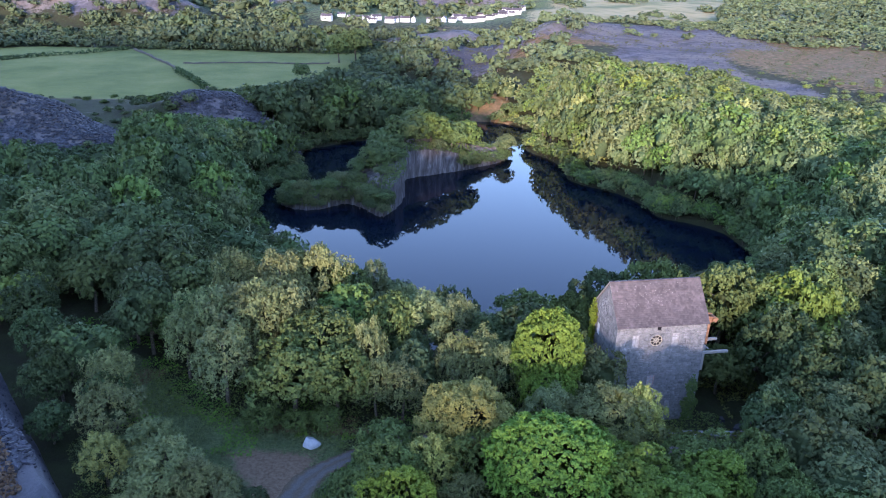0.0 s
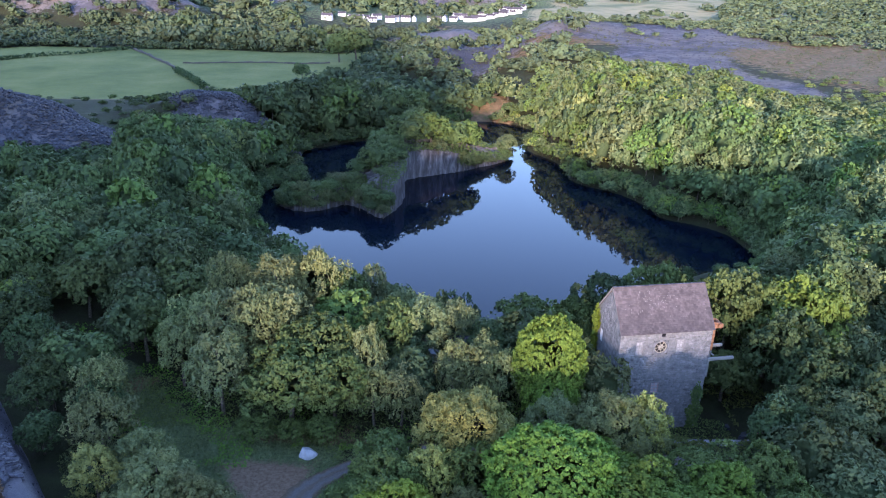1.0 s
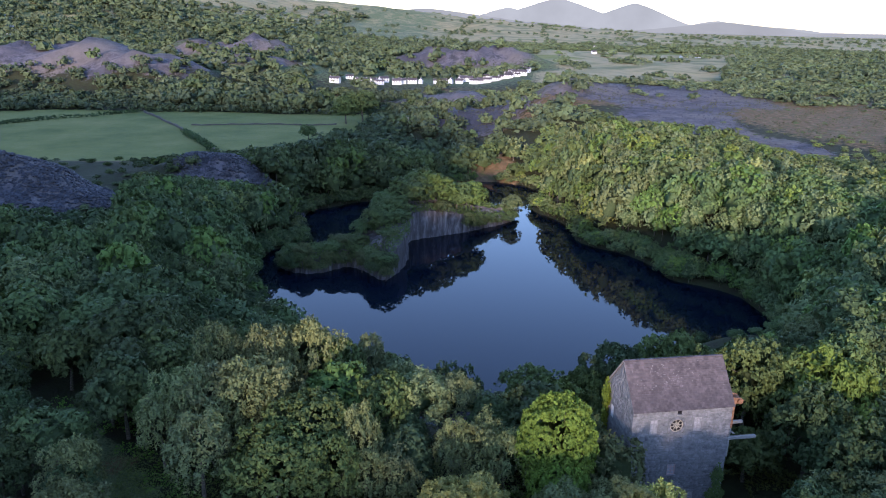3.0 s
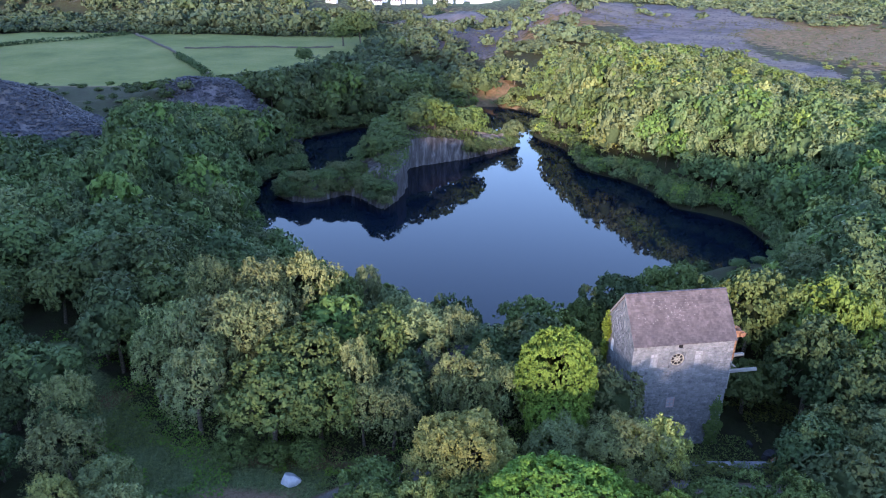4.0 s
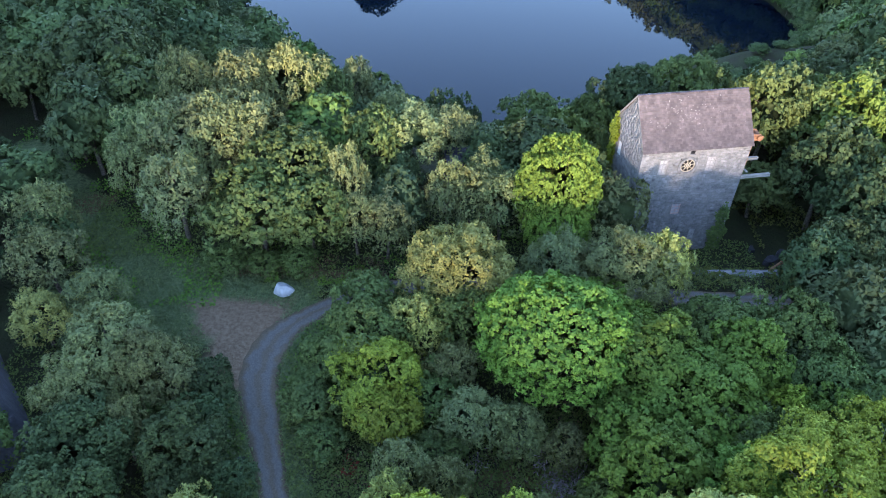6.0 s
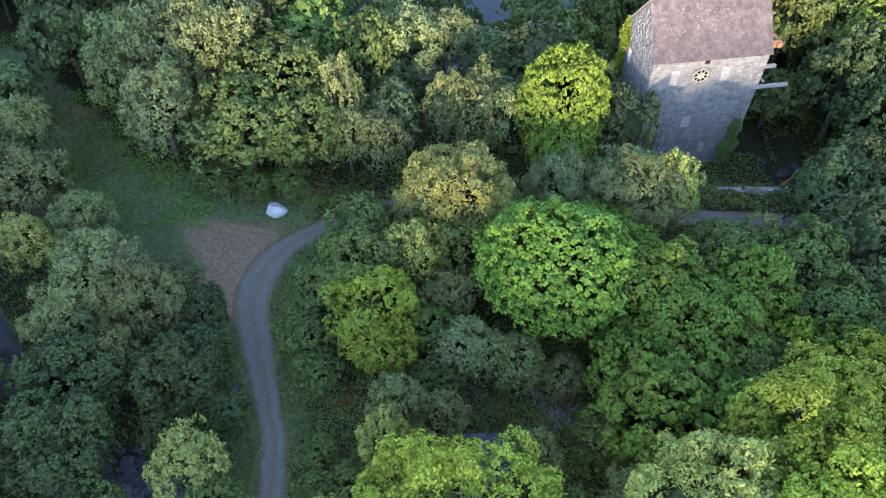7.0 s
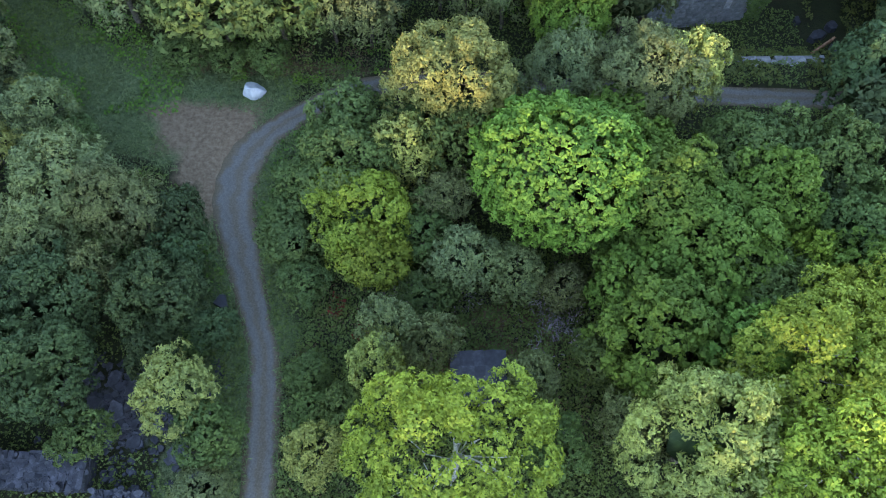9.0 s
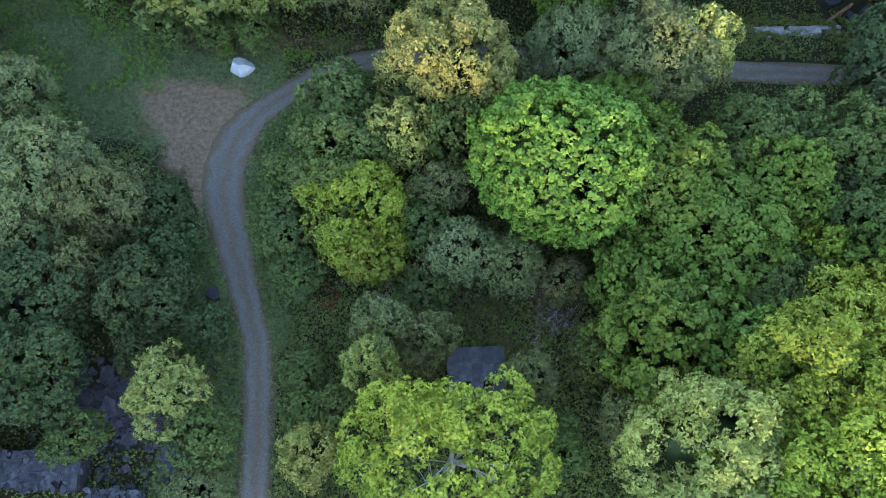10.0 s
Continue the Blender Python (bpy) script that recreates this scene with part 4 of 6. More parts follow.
def build_woodland():
    rng = np.random.default_rng(11)
    x1, y1 = scatter(-75, 95, 33, 130, 5.0, rng)
    x2, y2 = scatter(-230, 250, 130, 350, 6.2, rng)
    x3, y3 = scatter(-520, 560, 350, 760, 7.8, rng)
    x4, y4 = scatter(-900, 1100, 760, 2000, 16, rng)
    x5, y5 = scatter(-110, 120, 130, 350, 4.6, rng)      # closer together on the steep banks
    sd = lake_sd(x5, y5)
    x5, y5 = x5[(sd < 30) & (y5 > 165)], y5[(sd < 30) & (y5 > 165)]
    sd = lake_sd(x2, y2)
    x2, y2 = x2[(sd >= 30) | (y2 <= 165)], y2[(sd >= 30) | (y2 <= 165)]
    x6, y6 = scatter(-2400, -300, 1500, 3000, 52, rng)   # woods on the far hillside
    x7, y7 = scatter(-110, 120, 120, 350, 2.5, rng)      # scrub at the water's edge
    sd = lake_sd(x7, y7)
    shore = (sd > -1.2) & (sd < 3.6)
    x7, y7 = x7[shore], y7[shore]
    x8, y8 = scatter(-300, 2300, 1700, 3700, 34, rng)    # hedgerows and copses of the far plain
    lines = (np.abs(np.sin(x8 / 95 + 0.4 * np.sin(y8 / 300))) < 0.14) | (np.abs(np.sin(y8 / 120 + x8 / 900)) < 0.2) | (wave(x8, y8, 210, 1.7) > 0.62)
    x8, y8 = x8[lines], y8[lines]
    X, Y = np.concatenate([x1, x2, x3, x4, x5, x6, x7, x8]), np.concatenate([y1, y2, y3, y4, y5, y6, y7, y8])
    order = np.argsort(np.hypot(X - 2, Y - 25))
    X, Y = X[order], Y[order]
    lib = {}
    count = 0
    bins = {}
    for x, y in zip(X, Y):
        d = math.hypot(x - 2, y - 25)
        kind = MIX[rng.choice(len(MIX), p=weights(x, y))]
        r = float(rng.uniform(2.7, 4.8)) * (1.0 if y < 130 else 1.05 if y < 350 else 1.25 if y < 760 else 1.8)
        h = r * float(rng.uniform(1.7, 2.7) if y < 130 else rng.uniform(2.0, 3.3))
        if x > 60 and y > 180:
            h *= 0.8
        base = gz(x, y)
        if y > 165 and lake_sd(np.array([x]), np.array([y]))[0] < 30:
            h, r = max(h, 8.5) * 1.12, r * 1.1
        if y > 120 and lake_sd(np.array([x]), np.array([y]))[0] < 3.6:
            r, h = float(rng.uniform(1.9, 3.0)), float(rng.uniform(3.0, 6.0))
        away = abs(x / (y - 14.0) - 0.03)
        low = 99.0
        if 92 < y < 180 and away < (0.5 if x > 0 else 0.36):        # tops cut to the camera's sight lines, so that the water shows
            sight_fall = 0.57 - 0.11 * min(away / 0.12, 1) - 0.07 * min(max((away - 0.12) / 0.15, 0), 1) if x < 0 else float(np.interp(away, [0, 0.12, 0.18, 0.25, 0.4, 0.5], [0.57, 0.55, 0.51, 0.48, 0.465, 0.43]))
            low = 49 - sight_fall * (y - 14)
        if x > 95 and 250 < y < 600:
            r, h = r * 0.8, h * 0.68
        if y > 1500 and x < -300:
            r, h = r * 2.2, h * 1.8
        if x < -58 and 235 < y < 360 and lake_sd(np.array([x]), np.array([y]))[0] > 34:
            r, h = r * 0.7, h * 0.5
        if y > 350:
            r, h, base = r * 1.1, h * 0.8, base - 0.14 * h
        e = 0.7 * r
        b0 = gz(x, y)
        slope = max(gz(x + e, y) - b0, gz(x - e, y) - b0, gz(x, y + e) - b0, gz(x, y - e) - b0, 0)
        room = min(sight_cap(x, y), low) - base - 0.7 * slope
        if h > room:
            if room < 0.6 and rng.random() < 0.5:
                continue
            h = max(room * float(rng.uniform(0.55, 1.0)), float(rng.uniform(1.4, 2.6)))
            r = min(r, max(0.75 * h, 1.6))
        if 610 < y < 700 and -270 < x < -100:       # the tall trees beyond the fields
            r, h = r * 1.5, h * 1.7
        if count < 170 and y < 150:
            tree(kind, x, y, base + h + 0.7 * slope, r, 1)
            count += 1
            continue
        lod = 0 if d < 150 else 1 if d < 230 else 2 if d < 380 else 3 if d < 800 else 4
        var = int(rng.integers(4))
        key = (kind, lod, var)
        if key not in lib:
            n, s = ((1000, 2.7), (540, 3.3), (270, 4.3), (90, 7.2), (30, 11.5))[lod]
            v, f, nrm, c, q = crown_arrays(kind, n, s, hash_seed(kind) + var * 31 + lod, (7, 6, 5, 3, 2)[lod], True)
            nl = len(f)
            st = np.array([(-0.2, -0.12, -0.4), (0.2, -0.12, -0.4), (0, 0.22, -0.4), (0, 0, H0 * 0.6)])
            v, f, nrm = np.vstack([v, st]), np.vstack([f, np.array([(0, 1, 3), (1, 2, 3), (2, 0, 3)]) + len(v)]), np.vstack([nrm, [(-1, -1, 0), (1, -1, 0), (0, 1, 0), (0, -1, 0)]])
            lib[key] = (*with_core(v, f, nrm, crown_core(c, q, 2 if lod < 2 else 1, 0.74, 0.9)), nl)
        v, f, nrm, nl = lib[key]
        a = rng.uniform(0, 6.28)
        ca, sa = math.cos(a), math.sin(a)
        w = np.stack([(v[:, 0] * ca - v[:, 1] * sa) * r / R0 + x, (v[:, 0] * sa + v[:, 1] * ca) * r / R0 + y, v[:, 2] * (h + 0.6 * slope) / H0 + base - 0.4 - (0.1 * h if y > 130 else 0) + 0.2 * slope], 1)
        turned = np.stack([nrm[:, 0] * ca - nrm[:, 1] * sa, nrm[:, 0] * sa + nrm[:, 1] * ca, nrm[:, 2]], 1)
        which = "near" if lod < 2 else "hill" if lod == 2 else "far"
        b = bins.setdefault(which, [[], [], [], 0, [], []])
        b[5].append(turned)
        # lighter on the sunny hill and afar, darker left: light put into the tint
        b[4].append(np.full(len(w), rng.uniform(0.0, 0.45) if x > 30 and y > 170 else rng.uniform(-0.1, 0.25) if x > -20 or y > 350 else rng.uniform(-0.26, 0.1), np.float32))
        b[0].append(w)
        b[1].append(f + b[3])
        # slot 2, dark oak, goes on the core: inner shade put into its colour
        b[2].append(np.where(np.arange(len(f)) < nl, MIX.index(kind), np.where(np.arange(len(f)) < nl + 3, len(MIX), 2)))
        b[3] += len(w)
    words = {"near": "dense mixed green woodland beside the lake", "hill": "sunlit mixed woodland on the hillside", "far": "distant scattered woods and hedgerow trees"}
    for which, (vs, fs, ks, _, tints, ns) in bins.items():
        me = mesh_of("woodland", np.vstack(vs), np.vstack(fs), [(HAZED_WOOD if which == "far" else WOOD)[k] for k in MIX] + [BARK], np.concatenate(ks), normals=np.vstack(ns))
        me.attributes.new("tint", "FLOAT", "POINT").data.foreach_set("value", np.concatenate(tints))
        tagged(new("woodland", me), words[which], "woodland", kind="stuff")


# ---- island ----
def isle_rim():
    """The island's outline, closed and smooth, with the nearest point of the crest for each of its points."""
    P = spline(ISLE_EDGE + ISLE_EDGE[:1], 9)[:-1]
    C = np.array([ISLE_CREST[np.argmin(np.hypot(ISLE_CREST[:, 0] - x, ISLE_CREST[:, 1] - y))] for x, y, _ in P])
    return P, C


def isle_scrub():
    """Scrub over the island's top and hanging down its sides."""
    rng = np.random.default_rng(15)
    P, C = isle_rim()
    n = 11000
    i = rng.integers(0, len(P), n)
    q = rng.random(n) ** 1.4
    low = np.clip((-13.5 - P[i, 2]) / 4, 0.12, 1)      # the low parts are the most overgrown
    x, y = P[i, 0] + (C[i, 0] - P[i, 0]) * q + rng.normal(0, 0.5, n), P[i, 1] + (C[i, 1] - P[i, 1]) * q + rng.normal(0, 0.5, n)
    hang = np.where(q < 0.10, rng.random(n) ** 1.3 * (P[i, 2] - LAKE_Z - 0.6) * np.clip(0.25 + 0.9 * wave(x, y, 3.2, 0.5), 0, 1) * low, 0)
    z = P[i, 2] + 0.5 + 1.3 * q + rng.random(n) * 2.2 * np.clip(0.5 + 0.6 * wave(x, y, 2.6, 0.1), 0.05, 1.2) - hang
    v, f = cards(rng, np.stack([x, y, z], 1), rng.normal(size=(n, 3)) + np.array([0, -0.4, 0.5]), 0.6, 0.42)
    tagged(new("island_scrub", mesh_of("island_scrub", v, f, [WOOD["oak"]])), "green scrub and ivy over the island's rock", "scrub", kind="stuff")


def build_island():
    isle = empty("island", pose(-10, 245, LAKE_Z))
    inv = isle.matrix_world.inverted()
    P, C = isle_rim()
    bm = bmesh.new()
    rings = []
    z0 = LAKE_Z - 2
    for lv in (0, 0.14, 0.28, 0.42, 0.57, 0.72, 0.86, 1.0):
        ring = []
        for (x, y, top), (cx, cy) in zip(P, C):
            top = top + 0.9 * noise.noise(Vector((x * 0.3, y * 0.3, 2))) + 0.8 * noise.noise(Vector((x * 1.1, y * 1.1, 5)))
            d = Vector((cx - x, cy - y)).normalized()
            crack = noise.noise(Vector((x * 0.9, y * 0.9, lv * 0.7)))
            ledge = noise.noise(Vector((x * 0.3, y * 0.3, lv * 4.0)))
            o = 0.5 * lv + 0.9 * round(crack * 3) / 3 + 0.7 * ledge + (1.3 * lv ** 3 if top < -16 else 0)
            ring.append(bm.verts.new((x + d.x * o, y + d.y * o, z0 + lv * (top - z0))))
        rings.append(ring)
    rng = random.Random(9)
    for t, up in ((0.4, 0.8), (0.75, 1.3)):
        rings.append([bm.verts.new((v.co.x + (cx - v.co.x) * t, v.co.y + (cy - v.co.y) * t, v.co.z + up + rng.uniform(-0.3, 0.3))) for v, (cx, cy) in zip(rings[7], C)])
    m = len(P)
    for r0, r1 in zip(rings, rings[1:]):
        for i in range(m):
            bm.faces.new((r0[i], r0[(i + 1) % m], r1[(i + 1) % m], r1[i]))
    bm.faces.new(rings[-1])
    bm.transform(inv)
    part("rock", bm, CLIFF, isle)
    tagged(isle, "rocky island with sheer quarried faces in the lake", "island")
    bushes = []
    for k in range(0, len(P), 2):           # bushes that hang over the low rock down to the water
        x, y, top = P[k]
        if top < -15.5 and rng.random() < 0.62:
            q = rng.uniform(-0.1, 0.2)
            bushes.append((rng.choice(("oak", "birch", "darkoak")), x + (C[k][0] - x) * q, y + (C[k][1] - y) * q, top + rng.uniform(0.8, 2.6), rng.uniform(1.5, 2.5)))
    for j, (kind, x, y, top, r) in enumerate(ISLE_TREES + bushes):
        k = np.argmin(np.hypot(P[:, 0] - x, P[:, 1] - y))
        base = P[k, 2] + 0.4 if j < len(ISLE_TREES) else LAKE_Z + 0.6 + rng.uniform(0.0, 0.5) * (P[k, 2] - LAKE_Z)
        crown, trunk = proto(kind, 1, rnd.randrange(3))
        r *= 1.1
        top += rng.uniform(-1.2, 1.4)
        ob = empty("tree", pose(x, y, base - 1.0, 0, 0, rnd.uniform(0, 360)) @ Matrix.Diagonal((r / R0, r / R0, max(top - base + 1, 2.5) / H0, 1)))
        part("trunk", trunk, None, ob)
        part("crown", crown, None, ob)
        tagged(ob, LOOK[kind][0] + " on the rocky island", "tree", "trees on the island")


# ---- engine house ----
HOUSE = pose(20.75, 80.75, -4.6, 0, 0, 11.3)
HW, HD, EAVE, RIDGE = 11.6, 7.1, 14.1, 18.2


def stone_courses(rng, width, height, holes, gable=None):
    """Squared rubble in courses on a wall of width x height (x along, z up), standing proud of y = 0."""
    V, F = [], []
    z = 0.0
    while z < height - 0.05:
        h = rng.uniform(0.16, 0.34)
        x = rng.uniform(-0.3, 0)
        while x < width:
            w = rng.uniform(0.3, 0.85)
            a, b, c, d = max(x, 0) + 0.012, min(x + w, width) - 0.012, z + rng.uniform(-0.03, 0.04), min(z + h + rng.uniform(-0.05, 0.03), height - 0.012)
            ok = b - a > 0.1 and d - c > 0.05
            if ok and gable:
                lim = gable(a, b)
                ok = d < lim
            if ok:
                ok = not any(a < hx1 and b > hx0 and c < hz1 and d > hz0 for hx0, hx1, hz0, hz1 in holes)
            if ok:
                o = rng.uniform(0.008, 0.035)
                e = 0.018
                n = len(V)
                V += [(a, 0.02, c), (b, 0.02, c), (b, 0.02, d), (a, 0.02, d), (a + e, -o, c + e), (b - e, -o, c + e), (b - e, -o + rng.uniform(-0.01, 0.01), d - e), (a + e, -o, d - e)]
                F += [(n + 4, n + 5, n + 6, n + 7), (n, n + 1, n + 5, n + 4), (n + 1, n + 2, n + 6, n + 5), (n + 2, n + 3, n + 7, n + 6), (n + 3, n, n + 4, n + 7)]
            x += w
        z += h
    return np.array(V), np.array(F)


def wall_mesh(width, height, thick, holes, gable_h=0.0):
    """A wall with real openings, cut on a grid (x along, y into the wall, z up)."""
    xs = sorted({0, width, width / 2} | {v for h in holes for v in h[:2]})
    zs = sorted({0, height} | {v for h in holes for v in h[2:]})
    bm = bmesh.new()
    for x0, x1 in zip(xs, xs[1:]):
        for z0, z1 in zip(zs, zs[1:]):
            mx, mz = (x0 + x1) / 2, (z0 + z1) / 2
            if not any(h[0] < mx < h[1] and h[2] < mz < h[3] for h in holes):
                box(bm, x0, x1, 0, thick, z0, z1)
    if gable_h:
        vs = [bm.verts.new(p) for p in ((0, 0, height), (width, 0, height), (width / 2, 0, height + gable_h), (0, thick, height), (width, thick, height), (width / 2, thick, height + gable_h))]
        for f in ((0, 1, 2), (5, 4, 3), (1, 4, 5, 2), (3, 0, 2, 5)):
            bm.faces.new([vs[i] for i in f])
    bmesh.ops.remove_doubles(bm, verts=bm.verts, dist=0.001)
    return bm


def ivy_sheet(rng, n, x0, x1, z0, z1, size=0.22, depth=0.35):
    """Leaf cards spread over a patch of wall with a ragged edge (x along, -y outward, z up)."""
    x, z = rng.uniform(x0, x1, n), rng.uniform(z0, z1, n)
    mid, half = (x0 + x1) / 2, (x1 - x0) / 2
    edge = half * (0.65 + 0.35 * np.sin(z * 1.9) * np.cos(z * 0.7 + 1)) * np.clip((z1 - z) / 1.5, 0.15, 1)
    keep = np.abs(x - mid) < edge
    x, z = x[keep], z[keep]
    y = -rng.uniform(0.05, depth, len(x))
    N = np.stack([rng.normal(0, 0.6, len(x)), np.full(len(x), -1.0), rng.normal(0.4, 0.5, len(x))], 1)
    return cards(rng, np.stack([x, y, z], 1), N, size, size * 0.9)


def build_house():
    rng = random.Random(3)
    nrng = np.random.default_rng(3)
    house = empty("engine_house", HOUSE)
    E = EAVE
    holes_f = [(2.05, 2.95, E - 3.15, E - 1.35), (7.25, 8.15, E - 3.15, E - 1.35), (4.25, 6.15, E - 3.2, E - 1.3), (5.15, 5.65, E - 0.85, E - 0.35), (4.7, 5.7, E - 8.5, E - 7.1), (7.6, 8.3, E - 12.2, E - 10.9)]
    turn = {"front": Matrix(), "left": pose(0, HD, 0, 0, 0, -90), "right": pose(HW, 0, 0, 0, 0, 90), "back": pose(HW, HD, 0, 0, 0, 180)}
    gh = RIDGE - E
    holes_l = [(1.2, 2.0, E - 3.9, E - 2.3), (4.6, 5.5, E - 11.8, E - 9.6)]
    holes_r = [(2.4, 4.7, E - 3.2, E - 0.1), (2.6, 4.5, E - 9, E - 6)]
    for side, w, holes, g in (("front", HW, holes_f, 0), ("back", HW, [], 0)):
        bm = wall_mesh(w, E, 0.8, holes, g)
        bm.transform(turn[side])
        part("wall", bm, MORTAR, house)
    for side, holes in (("left", holes_l), ("right", holes_r)):
        low = [h for h in holes if h[3] <= E]
        bm = wall_mesh(HD - 1.6, E, 0.8, [(a - 0.8, b - 0.8, c, min(d, E)) for a, b, c, d in holes if c < E], 0)
        bm.transform(turn[side] @ pose(0.8, 0, 0))
        part("wall", bm, MORTAR, house)
        bm = bmesh.new()
        vs = [bm.verts.new(p) for p in ((0, 0, E), (HD, 0, E), (HD / 2, 0, E + gh), (0, 0.8, E), (HD, 0.8, E), (HD / 2, 0.8, E + gh))]
        for f in ((0, 1, 2), (5, 4, 3), (1, 4, 5, 2), (3, 0, 2, 5), (0, 3, 4, 1)):
            bm.faces.new([vs[i] for i in f])
        bm.transform(turn[side])
        part("gable", bm, MORTAR, house)
    gab = lambda a, b: 99 if False else E + gh * (1 - max(abs(a - HD / 2), abs(b - HD / 2)) / (HD / 2)) - 0.02
    for side, w, h, holes, g in (("front", HW, E, holes_f, None), ("left", HD, E + gh, holes_l, gab), ("right", HD, E + gh, holes_r, gab), ("back", HW, E, [], None)):
        v, f = stone_courses(rng, w, h, [(a - 0.08, b + 0.08, c - 0.08, d + 0.08) for a, b, c, d in holes], g)
        v = np.array([turn[side] @ Vector(p) for p in v])
        ob = part("stonework", mesh_of("stonework", v, f, [STONE]), None, house, "coursed grey rubble stone")
        tagged(ob, kind="stuff")
    # roof: two slopes of slates on a deck
    rise, run = gh, HD / 2 + 0.25
    slope = math.hypot(rise + 0.28, run)
    ang = math.degrees(math.atan2(rise + 0.28, run))
    for k, m in enumerate((pose(-0.15, -0.25, E - 0.22, ang, 0, 0), pose(HW + 0.15, HD + 0.25, E - 0.22, 0, 0, 180) @ pose(0, 0, 0, ang, 0, 0))):
        bm = bmesh.new()
        box(bm, 0, HW + 0.3, 0, slope, 0, 0.10)
        bm.transform(m)
        roof = part("roof", bm, SLATE_ROOF, house)
        V, F = [], []
        y = -0.06
        row = 0
        while y < slope - 0.1:
            x = -0.04 - 0.15 * (row % 2)
            while x < HW + 0.3:
                w, t = 0.3 * rng.uniform(0.9, 1.1), rng.uniform(0.016, 0.032)
                a, b = max(x, -0.04) + 0.006, min(x + w, HW + 0.34) - 0.006
                if b - a > 0.05 and rng.random() > 0.006:
                    yy, n = y + rng.uniform(-0.012, 0.012), len(V)
                    V += [(a, yy, 0.10 + t), (b, yy, 0.10 + t), (b, yy + 0.3, 0.108), (a, yy + 0.3, 0.108), (a, yy, 0.09), (b, yy, 0.09)]
                    F += [(n, n + 1, n + 2, n + 3), (n + 4, n + 5, n + 1, n)]
                x += w
            y += 0.26
            row += 1
        ob = part("slate_covering", mesh_of("slate_covering", [m @ Vector(p) for p in V], F, [SLATE_ROOF]), None, roof, "weathered purple-grey roof slates")
        tagged(ob, kind="stuff")
        n = 80
        px, py = nrng.normal(HW * 0.42, 1.9, n), nrng.normal(slope * 0.66, 0.9, n)
        ok = (px > 0.2) & (px < HW) & (py > 0.2) & (py < slope - 0.2)
        C = np.stack([px[ok], py[ok], np.full(ok.sum(), 0.137)], 1)
        v, f = cards(nrng, C, np.tile([0, 0, 1.0], (len(C), 1)), 0.085, 0.07)
        ob = part("lichen", mesh_of("lichen", [m @ Vector(p) for p in v], f, [LICHEN]), None, roof, "pale lichen spots")
        tagged(ob, kind="stuff")
    bm = bmesh.new()
    for i in range(24):
        x = -0.15 + i * (HW + 0.3) / 24
        box(bm, x + 0.01, x + (HW + 0.3) / 24 - 0.01, HD / 2 - 0.16, HD / 2 + 0.16, RIDGE + 0.10, RIDGE + 0.24, bev=0.03)
    part("ridge_tiles", bm, SLATE_ROOF, house, "grey ridge tiles")
    for s in (1, -1):          # pale mortared verge on the gable
        bm = bmesh.new()
        tube(bm, [(-0.12, HD / 2 - s * (HD / 2 + 0.2), E - 0.12), (-0.12, HD / 2, RIDGE + 0.14)], [0.09, 0.09], 4)
        part("verge", bm, MORTAR, house, "pale mortared roof verge")
    # windows
    for i, (a, b, c, d) in enumerate(holes_f):
        if i == 2:
            continue
        frame_m = (LICHEN, LICHEN, None, DARK, PINK, FADED)[i]
        bm = bmesh.new()
        t = 0.09
        loops = [[bm.verts.new((x, y, z)) for x, z in ((a + q, c + q), (b - q, c + q), (b - q, d - q), (a + q, d - q))] for q, y in ((0, 0.05), (t, 0.05), (t, 0.12), (0, 0.12))]
        for m0 in range(4):
            for k in range(4):
                bm.faces.new((loops[m0][k], loops[m0][(k + 1) % 4], loops[(m0 + 1) % 4][(k + 1) % 4], loops[(m0 + 1) % 4][k]))
        win = part("window", bm, frame_m, house, ("pale window frame with faded boarding", "pale window frame with faded boarding", "", "small dark vent", "faded pink window frame", "pale boarded window")[i])
        for bx in (((a + b) / 2 - 0.03, (a + b) / 2 + 0.03, c, d), (a, b, c + (d - c) * 0.35 - 0.03, c + (d - c) * 0.35 + 0.03), (a, b, c + (d - c) * 0.68 - 0.03, c + (d - c) * 0.68 + 0.03)):
            bm = bmesh.new()
            box(bm, bx[0], bx[1], 0.06, 0.11, bx[2], bx[3])
            part("glazing_bar", bm, frame_m, win)
        bm = bmesh.new()
        box(bm, a, b, 0.13, 0.16, c, d)
        part("pane", bm, DARK if i == 3 else FADED, win)
        bm = bmesh.new()
        box(bm, a - 0.22, b + 0.22, -0.07, 0.3, d + 0.005, d + 0.17, bev=0.015)
        part("lintel", bm, STONE, win, "pale stone lintel")
        bm = bmesh.new()
        box(bm, a - 0.1, b + 0.1, -0.1, 0.25, c - 0.10, c - 0.005, bev=0.015)
        part("sill", bm, STONE, win)
    a, b, c, d = holes_l[0]
    bm = bmesh.new()
    box(bm, a, b, 0.05, 0.12, c, d)
    bm.transform(turn["left"])
    part("shutter", bm, PAINT, house, "pale boarded window")
    a, b, c, d = holes_l[1]
    bm = bmesh.new()
    box(bm, a, b, 0.25, 0.32, c, d)
    bm.transform(turn["left"])
    part("door", bm, DARK, house)
    # round window with a cast-iron wheel
    cx, cz, R = 5.2, E - 2.25, 0.78
    bm = bmesh.new()
    n = 28
